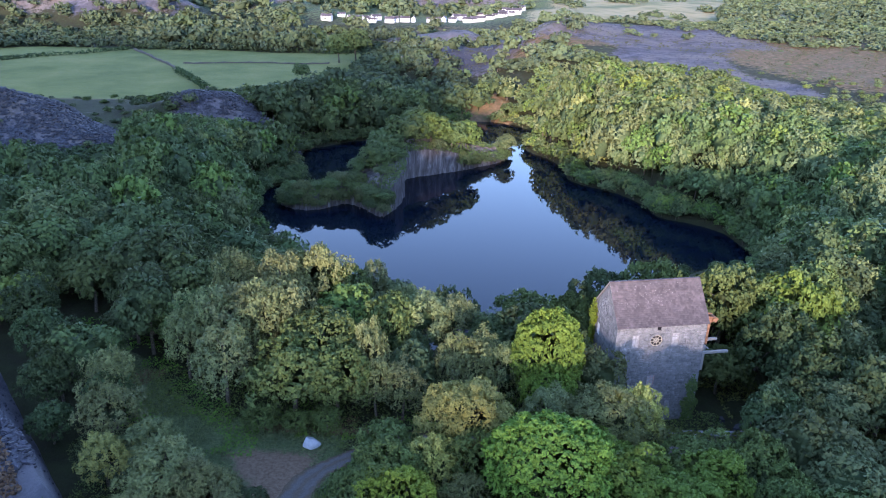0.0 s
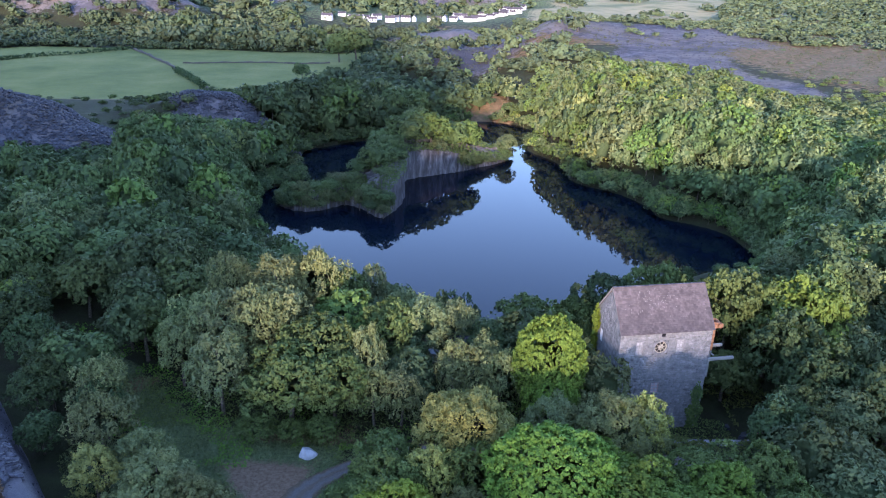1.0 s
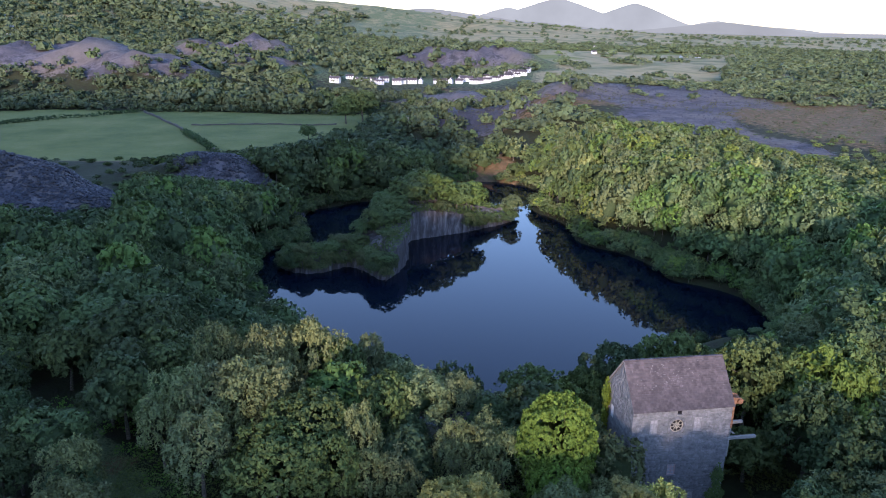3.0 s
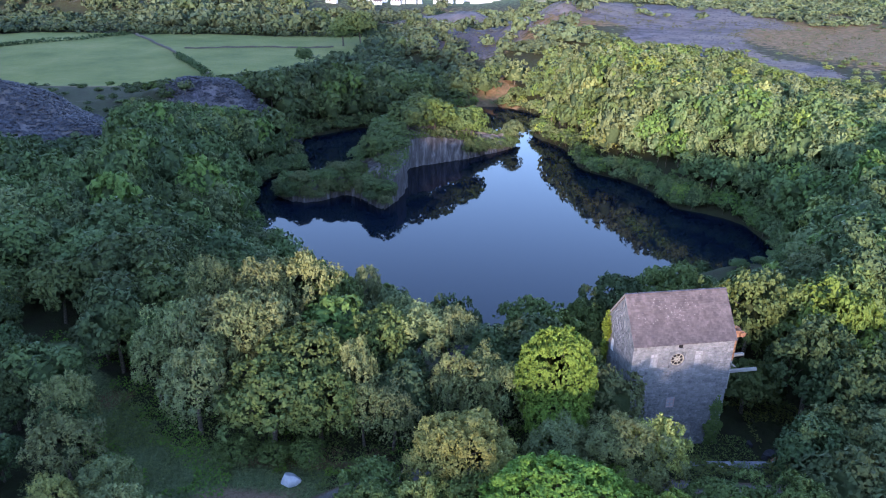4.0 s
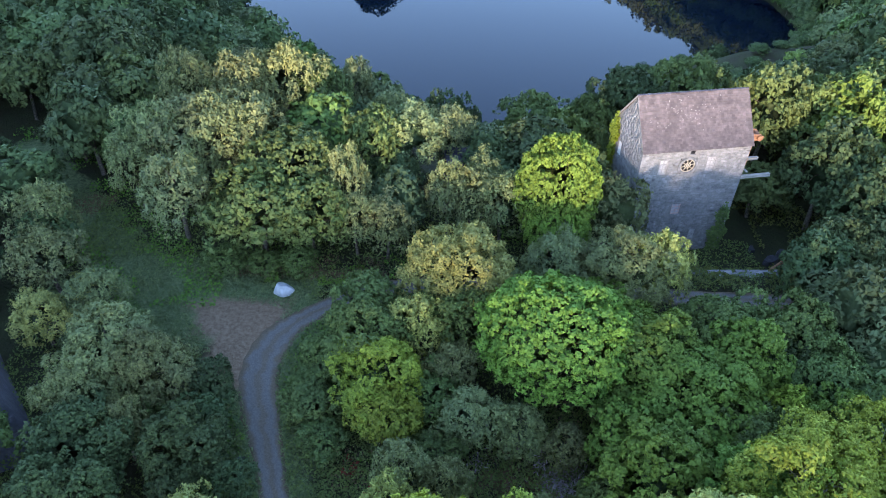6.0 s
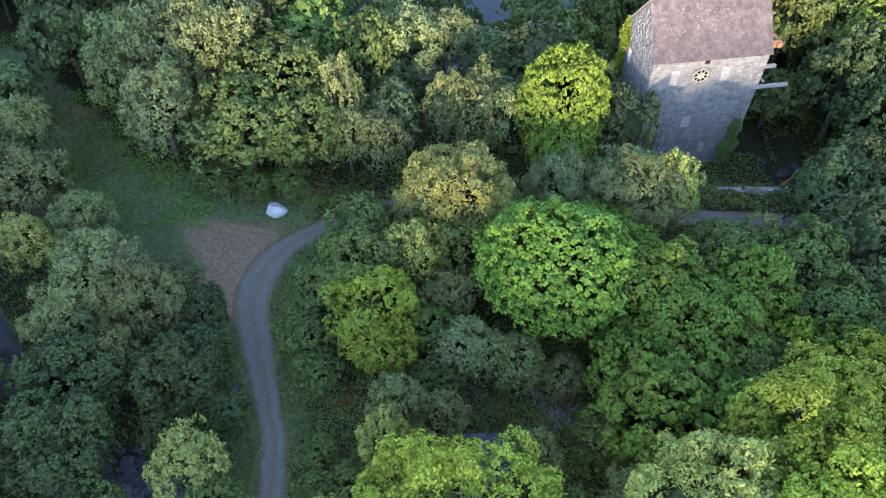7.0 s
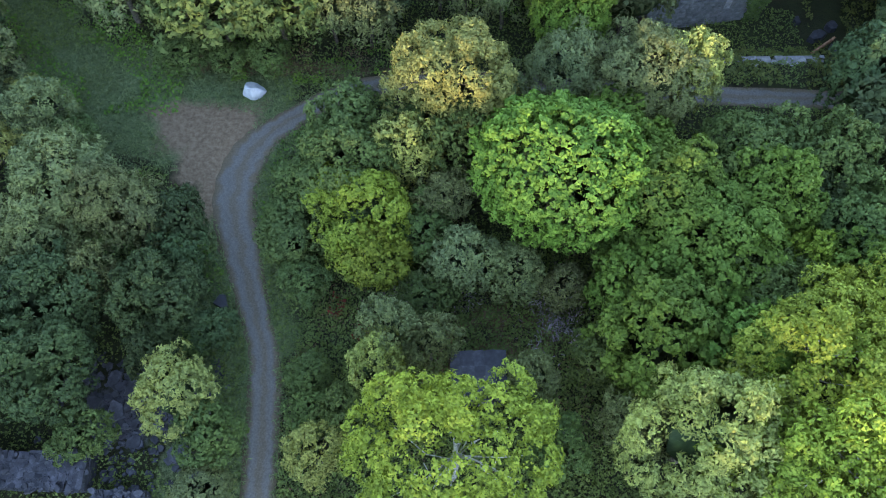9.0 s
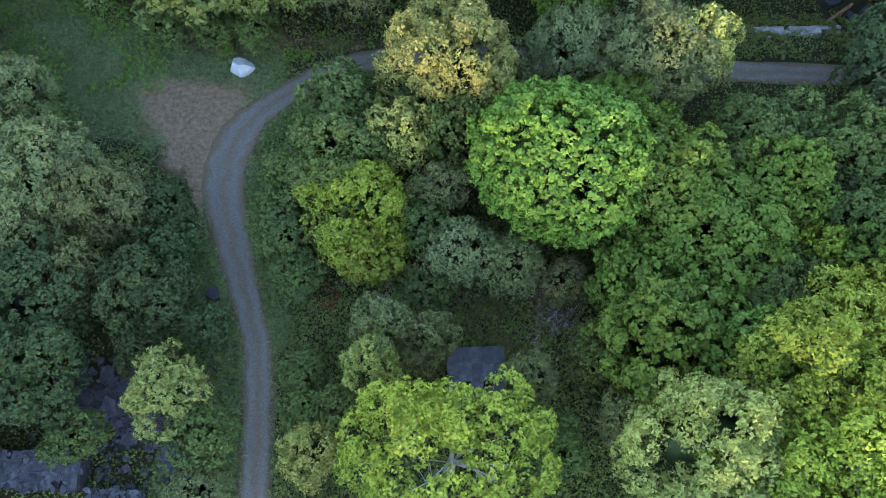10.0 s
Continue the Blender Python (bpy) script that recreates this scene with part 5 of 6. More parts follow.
    for r0, r1, y0, y1 in ((R + 0.02, R + 0.26, -0.09, 0.2),):
        for i in range(n):
            t0, t1 = 2 * math.pi * (i + 0.06) / n, 2 * math.pi * (i + 0.94) / n
            q = [(cx + r * math.cos(t), y, cz + r * math.sin(t)) for y in (y0, y1) for r, t in ((r0, t0), (r1, t0), (r1, t1), (r0, t1))]
            vs = [bm.verts.new(p) for p in q]
            for f in ((0, 1, 2, 3), (7, 6, 5, 4), (0, 4, 5, 1), (1, 5, 6, 2), (2, 6, 7, 3), (3, 7, 4, 0)):
                bm.faces.new([vs[k] for k in f])
    ring = part("round_window", bm, STONE, house, "round window with a pale stone surround")
    bm = bmesh.new()
    sq = [(4.25, E - 3.2), (6.15, E - 3.2), (6.15, E - 1.3), (4.25, E - 1.3)]
    outer, inner = [], []
    for i in range(n):                 # spandrel that fills the square opening round the ring
        t = 2 * math.pi * i / n
        k = 0.95 / max(abs(math.cos(t)), abs(math.sin(t)))
        outer.append(bm.verts.new((cx + k * math.cos(t), 0.03, cz + k * math.sin(t))))
        inner.append(bm.verts.new((cx + (R + 0.03) * math.cos(t), 0.03, cz + (R + 0.03) * math.sin(t))))
    for i in range(n):
        bm.faces.new((outer[i], outer[(i + 1) % n], inner[(i + 1) % n], inner[i]))
    bmesh.ops.solidify(bm, geom=bm.faces[:], thickness=0.2)
    part("surround", bm, STONE, ring)
    bm = bmesh.new()
    for r, th in ((R - 0.05, 0.055), (0.32, 0.04)):
        tube(bm, [(cx + r * math.cos(2 * math.pi * i / 24), 0.06, cz + r * math.sin(2 * math.pi * i / 24)) for i in range(25)], [th] * 25, 5)
    for i in range(8):
        t = 2 * math.pi * i / 8 + 0.2
        tube(bm, [(cx + 0.06 * math.cos(t), 0.06, cz + 0.06 * math.sin(t)), (cx + R * math.cos(t), 0.06, cz + R * math.sin(t))], [0.045, 0.045], 5)
    part("wheel", bm, IRON, ring, "cream iron wheel with spokes")
    bm = bmesh.new()
    box(bm, cx - 0.95, cx + 0.95, 0.3, 0.34, cz - 0.95, cz + 0.95)
    part("pane", bm, DARK, ring)
    # quoins at the corners
    for ux, uy in ((0, 0), (HW, 0), (0, HD)):
        z, k = 0.05, 0
        while z < E - 0.35:
            h = rng.uniform(0.28, 0.36)
            l, s = (0.62, 0.34) if k % 2 else (0.34, 0.62)
            bm = bmesh.new()
            x0, x1 = (ux - 0.075, ux + l) if ux == 0 else (ux - l, ux + 0.075)
            y0, y1 = (uy - 0.075, uy + s) if uy == 0 else (uy - s, uy + 0.075)
            box(bm, x0, x1, y0, y1, z, z + h - 0.025, bev=0.02)
            part("quoin", bm, STONE, house)
            z += h
            k += 1
    # ivy on the back corner of the gable and the foot of the front
    v, f = ivy_sheet(nrng, 4200, -0.7, 1.3, 0, E + 0.6, 0.24, 0.55)
    part("ivy", mesh_of("ivy", [turn["left"] @ Vector(p) for p in v], f, [IVY]), None, house, "yellow-green ivy climbing the corner")
    v, f = ivy_sheet(nrng, 1800, HW - 1.9, HW + 0.5, 0, 6.8, 0.24, 0.4)
    part("ivy", mesh_of("ivy", v, f, [LEAF["oak"]]), None, house, "green ivy at the foot of the wall")
    # engine beam and its timbers
    mid = HD / 2
    bm = bmesh.new()
    B = E - 1.5
    for s in (-0.55, 0.55):            # two cast plates, tapered to the nose
        vs = [bm.verts.new(p) for y in (mid + s - 0.07, mid + s + 0.07) for p in ((HW - 1.5, y, B - 0.75), (HW + 3.0, y, B - 0.3), (HW + 3.45, y, B + 0.05), (HW + 3.0, y, B + 0.4), (HW - 1.5, y, B + 0.85))]
        bm.faces.new(vs[4::-1])
        bm.faces.new(vs[5:])
        for i in range(5):
            bm.faces.new((vs[i], vs[(i + 1) % 5], vs[5 + (i + 1) % 5], vs[5 + i]))
    beam = part("engine_beam", bm, RUST, house, "rusty orange cast-iron engine beam")
    bm = bmesh.new()
    tube(bm, [(HW + 2.85, mid - 0.85, B + 0.05), (HW + 2.85, mid + 0.85, B + 0.05)], [0.32, 0.32], 16)
    part("pin", bm, RUST, beam)
    for s in (-0.32, 0.32):
        bm = bmesh.new()
        box(bm, HW + 2.2, HW + 2.52, mid + s - 0.12, mid + s + 0.12, B - 3.6, B - 0.2, bev=0.02)
        part("hanger", bm, RUST, beam, "rusty hanging link")
    bm = bmesh.new()
    box(bm, HW + 2.1, HW + 2.62, mid - 0.22, mid + 0.22, B - 7.6, B - 3.3, bev=0.03)
    part("pump_rod", bm, TIMBER, beam, "bleached timber pump rod")
    for v0, ln in ((0.9, 4.1), (4.1, 4.4)):
        bm = bmesh.new()
        box(bm, HW - 0.5, HW + ln, v0 - 0.17, v0 + 0.17, E - 5.1, E - 4.75, bev=0.03)
        part("timber", bm, TIMBER, house, "long bleached timber bearer")
    for v0 in (3.9, 4.7):
        bm = bmesh.new()
        box(bm, HW - 0.4, HW + 1.9, v0 - 0.12, v0 + 0.12, B + 0.7, B + 0.95, bev=0.02)
        part("timber", bm, TIMBER, house, "grey timber over the beam")
    for v0 in (1.6, 2.3, 3.1):
        bm = bmesh.new()
        box(bm, HW + 1.5, HW + 1.75, v0 - 0.28, v0 + 0.28, E - 4.74, E - 4.66, bev=0.01)
        part("plank", bm, TIMBER, house)
    tagged(house, "tall grey stone engine house with a slate roof", "engine house")


# ---- loose things by the track ----
def boulder(name, x, y, sx, sy, sz, material, label, seed, cuts=2, sink=0.15, rot=0.0):
    bm = bmesh.new()
    bmesh.ops.create_icosphere(bm, subdivisions=3, radius=1)
    rng = random.Random(seed)
    planes = [Vector((rng.uniform(-1, 1), rng.uniform(-1, 1), rng.uniform(-0.2, 1))).normalized() for _ in range(9)]
    for v in bm.verts:
        for pl in planes:
            d = v.co.dot(pl) - 0.62
            if d > 0:
                v.co -= pl * d * 0.95
        v.co += v.co * 0.06 * noise.noise(v.co * 3 + Vector((seed, 0, 0)))
        v.co = Vector((v.co.x * sx, v.co.y * sy, v.co.z * sz))
    ob = new(name, bm_mesh(name, bm, material))
    ob.matrix_world = pose(x, y, gz(x, y) + sz * (0.72 - sink), 0, 0, rot)
    return tagged(ob, label, "rock")


def undergrowth():
    """Brambles, ferns, grass and heather, each one object of many leaves."""
    rng = np.random.default_rng(8)

    def spread(n, x0, x1, y0, y1, keepfn, edge):
        x, y = rng.uniform(x0, x1, n), rng.uniform(y0, y1, n)
        k = keepfn(x, y) & (track_dist(x, y) > edge) & (lake_sd(x, y) > 2)
        k &= ~((np.abs(x - 4.8) < 2.0) & (np.abs(y - 44.3) < 1.8))
        return x[k], y[k]

    def patch(name, n, area, keepfn, height, size, material, label, up=0.6, slim=0.7, edge=0.15):
        x, y = spread(n, *area, keepfn, edge)
        base = ground_z(x, y)
        lump = np.clip(0.45 + 0.55 * wave(x, y, 1.7, 0.3) + 0.3 * wave(x, y, 0.6, 1.0), 0.02, 1.4)
        z = base + height * lump * rng.uniform(0.35, 1.0, len(x)) + 0.03
        N = np.stack([rng.normal(0, 1, len(x)), rng.normal(0, 1, len(x)), np.abs(rng.normal(0, 1, len(x))) + up], 1)
        v, f = cards(rng, np.stack([x, y, z], 1), N, size, size * slim)
        tagged(new(name, mesh_of(name, v, f, [material])), label, name.replace("_", " "), kind="stuff")
    clear = lambda x, y: (hump(x, y, -25, 67, 15, 7, 2) + 1.5 * worn_earth(x, y)) < 0.5
    gravel = lambda x, y: worn_earth(x, y) + rng.uniform(-0.3, 0.3, len(x)) < 0.5
    patch("bramble", 120000, (-36, 36, 33, 84), lambda x, y: clear(x, y) & (slate_amount(x, y) < 0.4) & (wave(x, y, 5, 0.2) > -0.75), 0.9, 0.2, BRAMBLE, "low dark green bramble thicket")
    patch("bramble", 30000, (-8, 16, 35, 56), lambda x, y: wave(x, y, 4, 1.2) > -0.9, 0.75, 0.2, BRAMBLE, "tangled bramble in the glade")
    patch("bramble", 26000, (20, 56, 70, 100), lambda x, y: (wave(x, y, 4, 0.9) > -0.4) & ~((np.abs(x - 28) < 9) & (np.abs(y - 84) < 6)), 1.2, 0.3, BRAMBLE, "bramble and nettles beside the engine house")
    patch("fern", 16000, (-52, -20, 66, 96), lambda x, y: (glade_dist(x, y) > 1.7) & (glade_dist(x, y) < 5.5) & (wave(x, y, 2.4, 1.2) > -0.2), 0.8, 0.26, FERN, "ferns and young shoots along the grassy way")
    patch("bracken", 14000, (-9, 14, 34, 60), lambda x, y: wave(x, y, 3, 4.2) > 0.2, 0.8, 0.22, DRY, "brown dead bracken and stems", 0.2, 0.3)
    patch("bracken", 3500, (-13, -1, 70.2, 74), lambda x, y: wave(x, y, 1.6, 1.2) > -0.1, 0.5, 0.2, DRY, "brown dead bracken on the bank", 0.2, 0.3)
    patch("fern", 3000, (-17, -2, 69.6, 72.4), lambda x, y: wave(x, y, 1.5, 3.2) > 0.3, 0.9, 0.22, FERN, "fresh green ferns beside the boulder")
    patch("fern", 15000, (-30, 12, 50, 80), lambda x, y: clear(x, y) & (wave(x, y, 4, 2.2) > 0.25), 0.9, 0.24, FERN, "fresh green ferns on the bank")
    patch("grass", 110000, (-46, -6, 36, 84), lambda x, y: gravel(x, y) & ((hump(x, y, -24, 67.5, 15, 7, 2) > 0.3) | (track_dist(x, y) < 1.8) | (glade_dist(x, y) < 2.8)), 0.28, 0.34, GRASS, "long blue-green meadow grass", 0.1, 0.2, -0.22)
    patch("dead_twigs", 8000, (5, 16, 44, 55), lambda x, y: hump(x, y, 10.6, 49.2, 2.6, 3.0) + 0.4 * wave(x, y, 0.9, 0.7) + rng.normal(0, 0.15, len(x)) > 0.6, 1.3, 0.4, TWIG, "grey leafless scrub", 0.0, 0.16)
    patch("dead_twigs", 6000, (-8, 10, 48, 58), lambda x, y: (hump(x, y, 1.5, 50.5, 5, 1.6) > 0.5), 1.0, 0.36, TWIG, "grey leafless scrub", 0.0, 0.14)
    patch("russet_scrub", 1500, (-6, 0, 44, 52), lambda x, y: (hump(x, y, -3.2, 47.6, 0.9, 0.9) + hump(x, y, -5.4, 49.6, 0.8, 1.0)) > 0.4, 0.9, 0.24, REDLEAF, "russet red leaves in the scrub")
    patch("dead_twigs", 5000, (2, 16, 86, 96), lambda x, y: hump(x, y, 8, 91, 5, 3.5) > 0.4, 1.6, 0.5, TWIG, "brown bare thicket", 0.0, 0.16)
    patch("gorse", 42000, (-60, 260, 260, 560), lambda x, y: (heath_amount(x, y) > 0.35) & (wave(x, y, 6, 0.6) > 0.0), 1.3, 0.75, GORSE, "olive gorse and dry heath")


def slate_scree():
    """Loose slabs over the spoil tips."""
    rng = np.random.default_rng(21)
    cube = np.array([(-1, -1, -1), (1, -1, -1), (1, 1, -1), (-1, 1, -1), (-1, -1, 1), (1, -1, 1), (1, 1, 1), (-1, 1, 1)], float) / 2
    quad = np.array([(4, 5, 6, 7), (0, 1, 5, 4), (1, 2, 6, 5), (2, 3, 7, 6), (3, 0, 4, 7)])

    def heap(n, x0, x1, y0, y1, size, limit, label):
        x, y = rng.uniform(x0, x1, n), rng.uniform(y0, y1, n)
        k = slate_amount(x, y) > limit
        x, y = x[k], y[k]
        z = ground_z(x, y)
        dims = np.stack([rng.uniform(0.5, 1.5, len(x)), rng.uniform(0.4, 1.0, len(x)), rng.uniform(0.12, 0.4, len(x))], 1) * size
        V = []
        for i in range(len(x)):
            e = Euler((rng.uniform(-0.6, 0.6), rng.uniform(-0.6, 0.6), rng.uniform(0, 6.28))).to_matrix()
            V.append((cube * dims[i]) @ np.array(e).T + np.array([x[i], y[i], z[i] + 0.1 * size]))
        F = (quad[None] + 8 * np.arange(len(x))[:, None, None]).reshape(-1, 4)
        tagged(new("slate_scree", mesh_of("slate_scree", np.vstack(V), F, [SLAB])), label, "slate scree", kind="stuff")
    heap(9000, -175, -85, 185, 260, 1.1, 0.5, "loose blue-grey slate waste on the tip")
    heap(5000, -125, -35, 250, 290, 1.1, 0.5, "loose blue-grey slate waste on the bank")
    heap(4000, 70, 260, 300, 560, 0.8, 0.5, "purple slate waste on the hilltop")


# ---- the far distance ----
# Far sheets that glow evenly: daylight and haze put into an emission colour.
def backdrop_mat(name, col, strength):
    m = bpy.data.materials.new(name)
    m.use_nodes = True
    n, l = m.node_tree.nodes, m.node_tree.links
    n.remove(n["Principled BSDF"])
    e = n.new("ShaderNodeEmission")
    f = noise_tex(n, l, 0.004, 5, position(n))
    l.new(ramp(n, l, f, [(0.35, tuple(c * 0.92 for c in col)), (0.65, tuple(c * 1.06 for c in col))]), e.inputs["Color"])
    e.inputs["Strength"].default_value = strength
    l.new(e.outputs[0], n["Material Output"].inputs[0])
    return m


def mountain(y, x0, x1, peaks, col, seed, label):
    """A far ridge: its skyline is a sum of broad humps."""
    n = 160
    xs = np.linspace(x0, x1, n)
    zs = np.zeros(n)
    for cx, w, h in peaks:
        zs = np.maximum(zs, h * np.exp(-np.abs((xs - cx) / w) ** 1.5))
    zs = zs + 3.0 * np.array([noise.noise(Vector((x * 0.006, seed, 0))) for x in xs]) + 1.2 * np.array([noise.noise(Vector((x * 0.03, seed, 1))) for x in xs])
    V = np.vstack([np.stack([xs, np.full(n, y), np.full(n, -60.0)], 1), np.stack([xs, np.full(n, y + 25.0), zs * 0.5 - 10], 1), np.stack([xs, np.full(n, y + 60.0), zs], 1), np.stack([xs, np.full(n, y + 90.0), np.full(n, -60.0)], 1)])
    i = np.arange(n - 1)
    F = np.vstack([np.stack([i + k * n, i + 1 + k * n, i + 1 + (k + 1) * n, i + (k + 1) * n], 1) for k in range(3)])
    tagged(new("backdrop", mesh_of("backdrop", V, F, [backdrop_mat("glowing_far_haze", col, 0.09)], smooth=True)), label, "mountain", kind="structure")


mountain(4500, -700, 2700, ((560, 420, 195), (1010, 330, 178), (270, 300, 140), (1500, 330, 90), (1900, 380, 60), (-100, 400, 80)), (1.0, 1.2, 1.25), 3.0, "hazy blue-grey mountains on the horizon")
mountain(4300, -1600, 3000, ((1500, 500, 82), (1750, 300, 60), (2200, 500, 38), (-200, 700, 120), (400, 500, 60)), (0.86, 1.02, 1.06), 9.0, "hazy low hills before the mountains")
# the sea is an upright glowing sheet, raised to the camera's horizon line
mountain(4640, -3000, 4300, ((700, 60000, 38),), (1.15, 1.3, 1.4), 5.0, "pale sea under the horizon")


def cottage():
    """A whitewashed cottage with a slate roof and end chimneys, built once."""
    h = empty("cottage", pose(0, 0, -100))
    bm = bmesh.new()
    box(bm, -5, 5, -3, 3, -1.5, 4.8)
    vs = [bm.verts.new(p) for p in ((-5, -3, 4.8), (-5, 3, 4.8), (-5, 0, 7.2), (5, -3, 4.8), (5, 3, 4.8), (5, 0, 7.2))]
    for f in ((0, 1, 2), (5, 4, 3), (0, 2, 5, 3), (2, 1, 4, 5)):
        bm.faces.new([vs[i] for i in f])
    part("wall", bm, RENDER_WHITE, h)
    bm = bmesh.new()
    for s in (-1, 1):
        vs = [bm.verts.new(p) for p in ((-5.3, s * 3.3, 4.65), (5.3, s * 3.3, 4.65), (5.3, 0, 7.35), (-5.3, 0, 7.35), (-5.3, s * 3.3, 4.9), (5.3, s * 3.3, 4.9), (5.3, 0, 7.6), (-5.3, 0, 7.6))]
        for f in ((0, 1, 2, 3), (7, 6, 5, 4), (0, 4, 5, 1), (1, 5, 6, 2), (3, 7, 4, 0)):
            bm.faces.new([vs[i] for i in f])
    part("roof", bm, SLATE_ROOF, h)
    for x in (-4.5, 4.5):
        bm = bmesh.new()
        box(bm, x - 0.4, x + 0.4, -0.45, 0.45, 6.4, 8.3, bev=0.06)
        part("chimney", bm, STONE, h)
    for x in (-3, 0, 3):
        for z in (1.0, 3.2):
            bm = bmesh.new()
            box(bm, x - 0.5, x + 0.5, -3.06, -2.9, z, z + 1.3)
            part("window", bm, DARK, h)
    return tagged(h, "whitewashed cottage with a slate roof in the village", "cottage", "cottages of the village")


def build_village():
    rng = random.Random(12)
    first = cottage()
    spots = []
    for i in range(22):                # the long terrace, with gaps
        if i % 5 != 3:
            spots.append((-105 + i * 8.6 + rng.uniform(-2, 2), 812 + i * 4.6 + rng.uniform(-7, 7), rng.uniform(-12, 25) + rng.choice((0, 0, 0, 90))))
    for i in range(16):                # houses round its ends
        if i < 5:
            spots.append((-135 + 13 * i + rng.uniform(-3, 3), rng.uniform(800, 850), rng.uniform(-50, 50)))
        spots.append((rng.uniform(0, 90), rng.uniform(890, 960), rng.uniform(-50, 50)))
    for x, y in ((-30, 1220), (-12, 1226), (8, 1215), (430, 1500), (520, 1650), (640, 1700), (240, 1750), (330, 1900), (700, 1500), (470, 1520), (150, 1600), (-420, 1250), (560, 1480), (260, 1500)):
        spots.append((x, y, rng.uniform(0, 90)))
    for k, (x, y, a) in enumerate(spots):
        s = rng.uniform(0.55, 0.95)
        m = pose(x, y, gz(x, y) + 0.8, 0, 0, a) @ Matrix.Diagonal((s * rng.uniform(0.9, 1.3), s, s, 1))
        if k == 0:
            first.matrix_basis = m
        else:
            copy_thing(first, m)


def field_wall(pts, h, w, label, hedge=False):
    """A dry-stone wall, or a hedge of leaves, along a line over the ground."""
    P = spline(pts, 10)
    if hedge:
        rng = np.random.default_rng(len(P))
        n = len(P) * 60
        i = rng.integers(0, len(P) - 1, n)
        t = rng.random((n, 1))
        c = P[i] * (1 - t) + P[i + 1] * t + rng.normal(0, w / 2.5, (n, 2))
        z = ground_z(c[:, 0], c[:, 1]) + rng.random(n) * h
        v, f = cards(rng, np.column_stack([c, z]), rng.normal(size=(n, 3)) + np.array([0, -0.3, 0.5]), 1.3, 1.0)
        return tagged(new("hedge", mesh_of("hedge", v, f, [LEAF["darkoak"]])), label, "hedge")
    bm = bmesh.new()
    rows = []
    for k, (x, y) in enumerate(P):
        d = P[min(k + 1, len(P) - 1)] - P[max(k - 1, 0)]
        d = d / np.linalg.norm(d)
        z, hh = gz(x, y), h * (0.85 + 0.25 * math.sin(k * 2.3))
        rows.append([bm.verts.new((x + d[1] * a, y - d[0] * a, z + b)) for a, b in ((-w / 2, -0.3), (-w / 3, hh), (w / 3, hh * 0.96), (w / 2, -0.3))])
    for a, b in zip(rows, rows[1:]):
        for k in range(3):
            bm.faces.new((a[k], a[k + 1], b[k + 1], b[k]))
    return tagged(new("field_wall", bm_mesh("field_wall", bm, BARK)), label, "wall")



def quarry_road():
    """A pale haul road over the far slate tips, draped on the ground."""
    P = spline([(-800, 1350), (-700, 1180), (-560, 960), (-490, 860), (-440, 868), (-400, 900)], 12)
    bm = bmesh.new()
    rows = []
    for k, (x, y) in enumerate(P):
        d = P[min(k + 1, len(P) - 1)] - P[max(k - 1, 0)]
        d = d / np.linalg.norm(d)
        rows.append([bm.verts.new((x + d[1] * a, y - d[0] * a, gz(x + d[1] * a, y - d[0] * a) + 1.6 - 0.03 * a * a)) for a in (-6, -3, 0, 3, 6)])
    for r0, r1 in zip(rows, rows[1:]):
        for k in range(4):
            bm.faces.new((r0[k], r0[k + 1], r1[k + 1], r1[k]))
    tagged(new("road", bm_mesh("haul_road", bm, QUARTZ, True)), "pale haul road through the far slate workings", "road", kind="structure")


build_village()
quarry_road()
field_wall([(-248, 588), (-202, 525), (-165, 468), (-136, 420)], 1.6, 1.5, "grey dry-stone wall between two fields")
field_wall([(-187, 522), (-140, 538), (-90, 553)], 1.2, 0.8, "low dry-stone wall across the field")
field_wall([(-390, 455), (-330, 492), (-300, 530), (-252, 586)], 2.6, 3, "clipped dark hedge along the field", True)
field_wall([(-250, 596), (-160, 606), (-62, 612)], 3.5, 4, "overgrown hedge at the top of the field", True)
field_wall([(-178, 486), (-160, 458), (-142, 428)], 3.0, 3, "scrubby hedge along the field wall", True)


def stones(bm, rng, x0, x1, y0, y1, z0, z1, along=0.55, high=0.2):
    """A dry wall of rough blocks, course by course."""
    z = z0
    while z < z1:
        h = rng.uniform(0.7, 1.3) * high
        x = x0
        while x < x1:
            w = rng.uniform(0.6, 1.4) * along
            y = y0
            while y < y1:
                d = rng.uniform(0.8, 1.3) * along
                if rng.random() > 0.08 * (z - z0):
                    j = [rng.uniform(-0.03, 0.03) for _ in range(4)]
                    box(bm, x + j[0], min(x + w, x1) + j[1], y + j[2], min(y + d, y1 + 0.1) + j[3], z, z + h * 0.94)
                y += d
            x += w
        z += h


def flag(bm, rng, sx, sy, h, m):
    """An irregular split slab with five to seven corners and a chipped upper edge."""
    n = rng.randint(5, 7)
    off = rng.uniform(0, 6.28)
    ring = []
    for i in range(n):
        t = off + 2 * math.pi * (i + rng.uniform(-0.28, 0.28)) / n
        k = rng.uniform(0.42, 0.58)
        ring.append((sx * k * math.cos(t), sy * k * math.sin(t)))
    rows = [[bm.verts.new(m @ Vector((x * q, y * q, z + (rng.uniform(-0.02, 0.02) if z > 0 else 0)))) for x, y in ring] for q, z in ((1.02, -0.1), (1.0, h * 0.8), (0.93, h))]
    for a, b in zip(rows, rows[1:]):
        for i in range(n):
            bm.faces.new((a[i], a[(i + 1) % n], b[(i + 1) % n], b[i]))
    bm.faces.new(rows[-1])


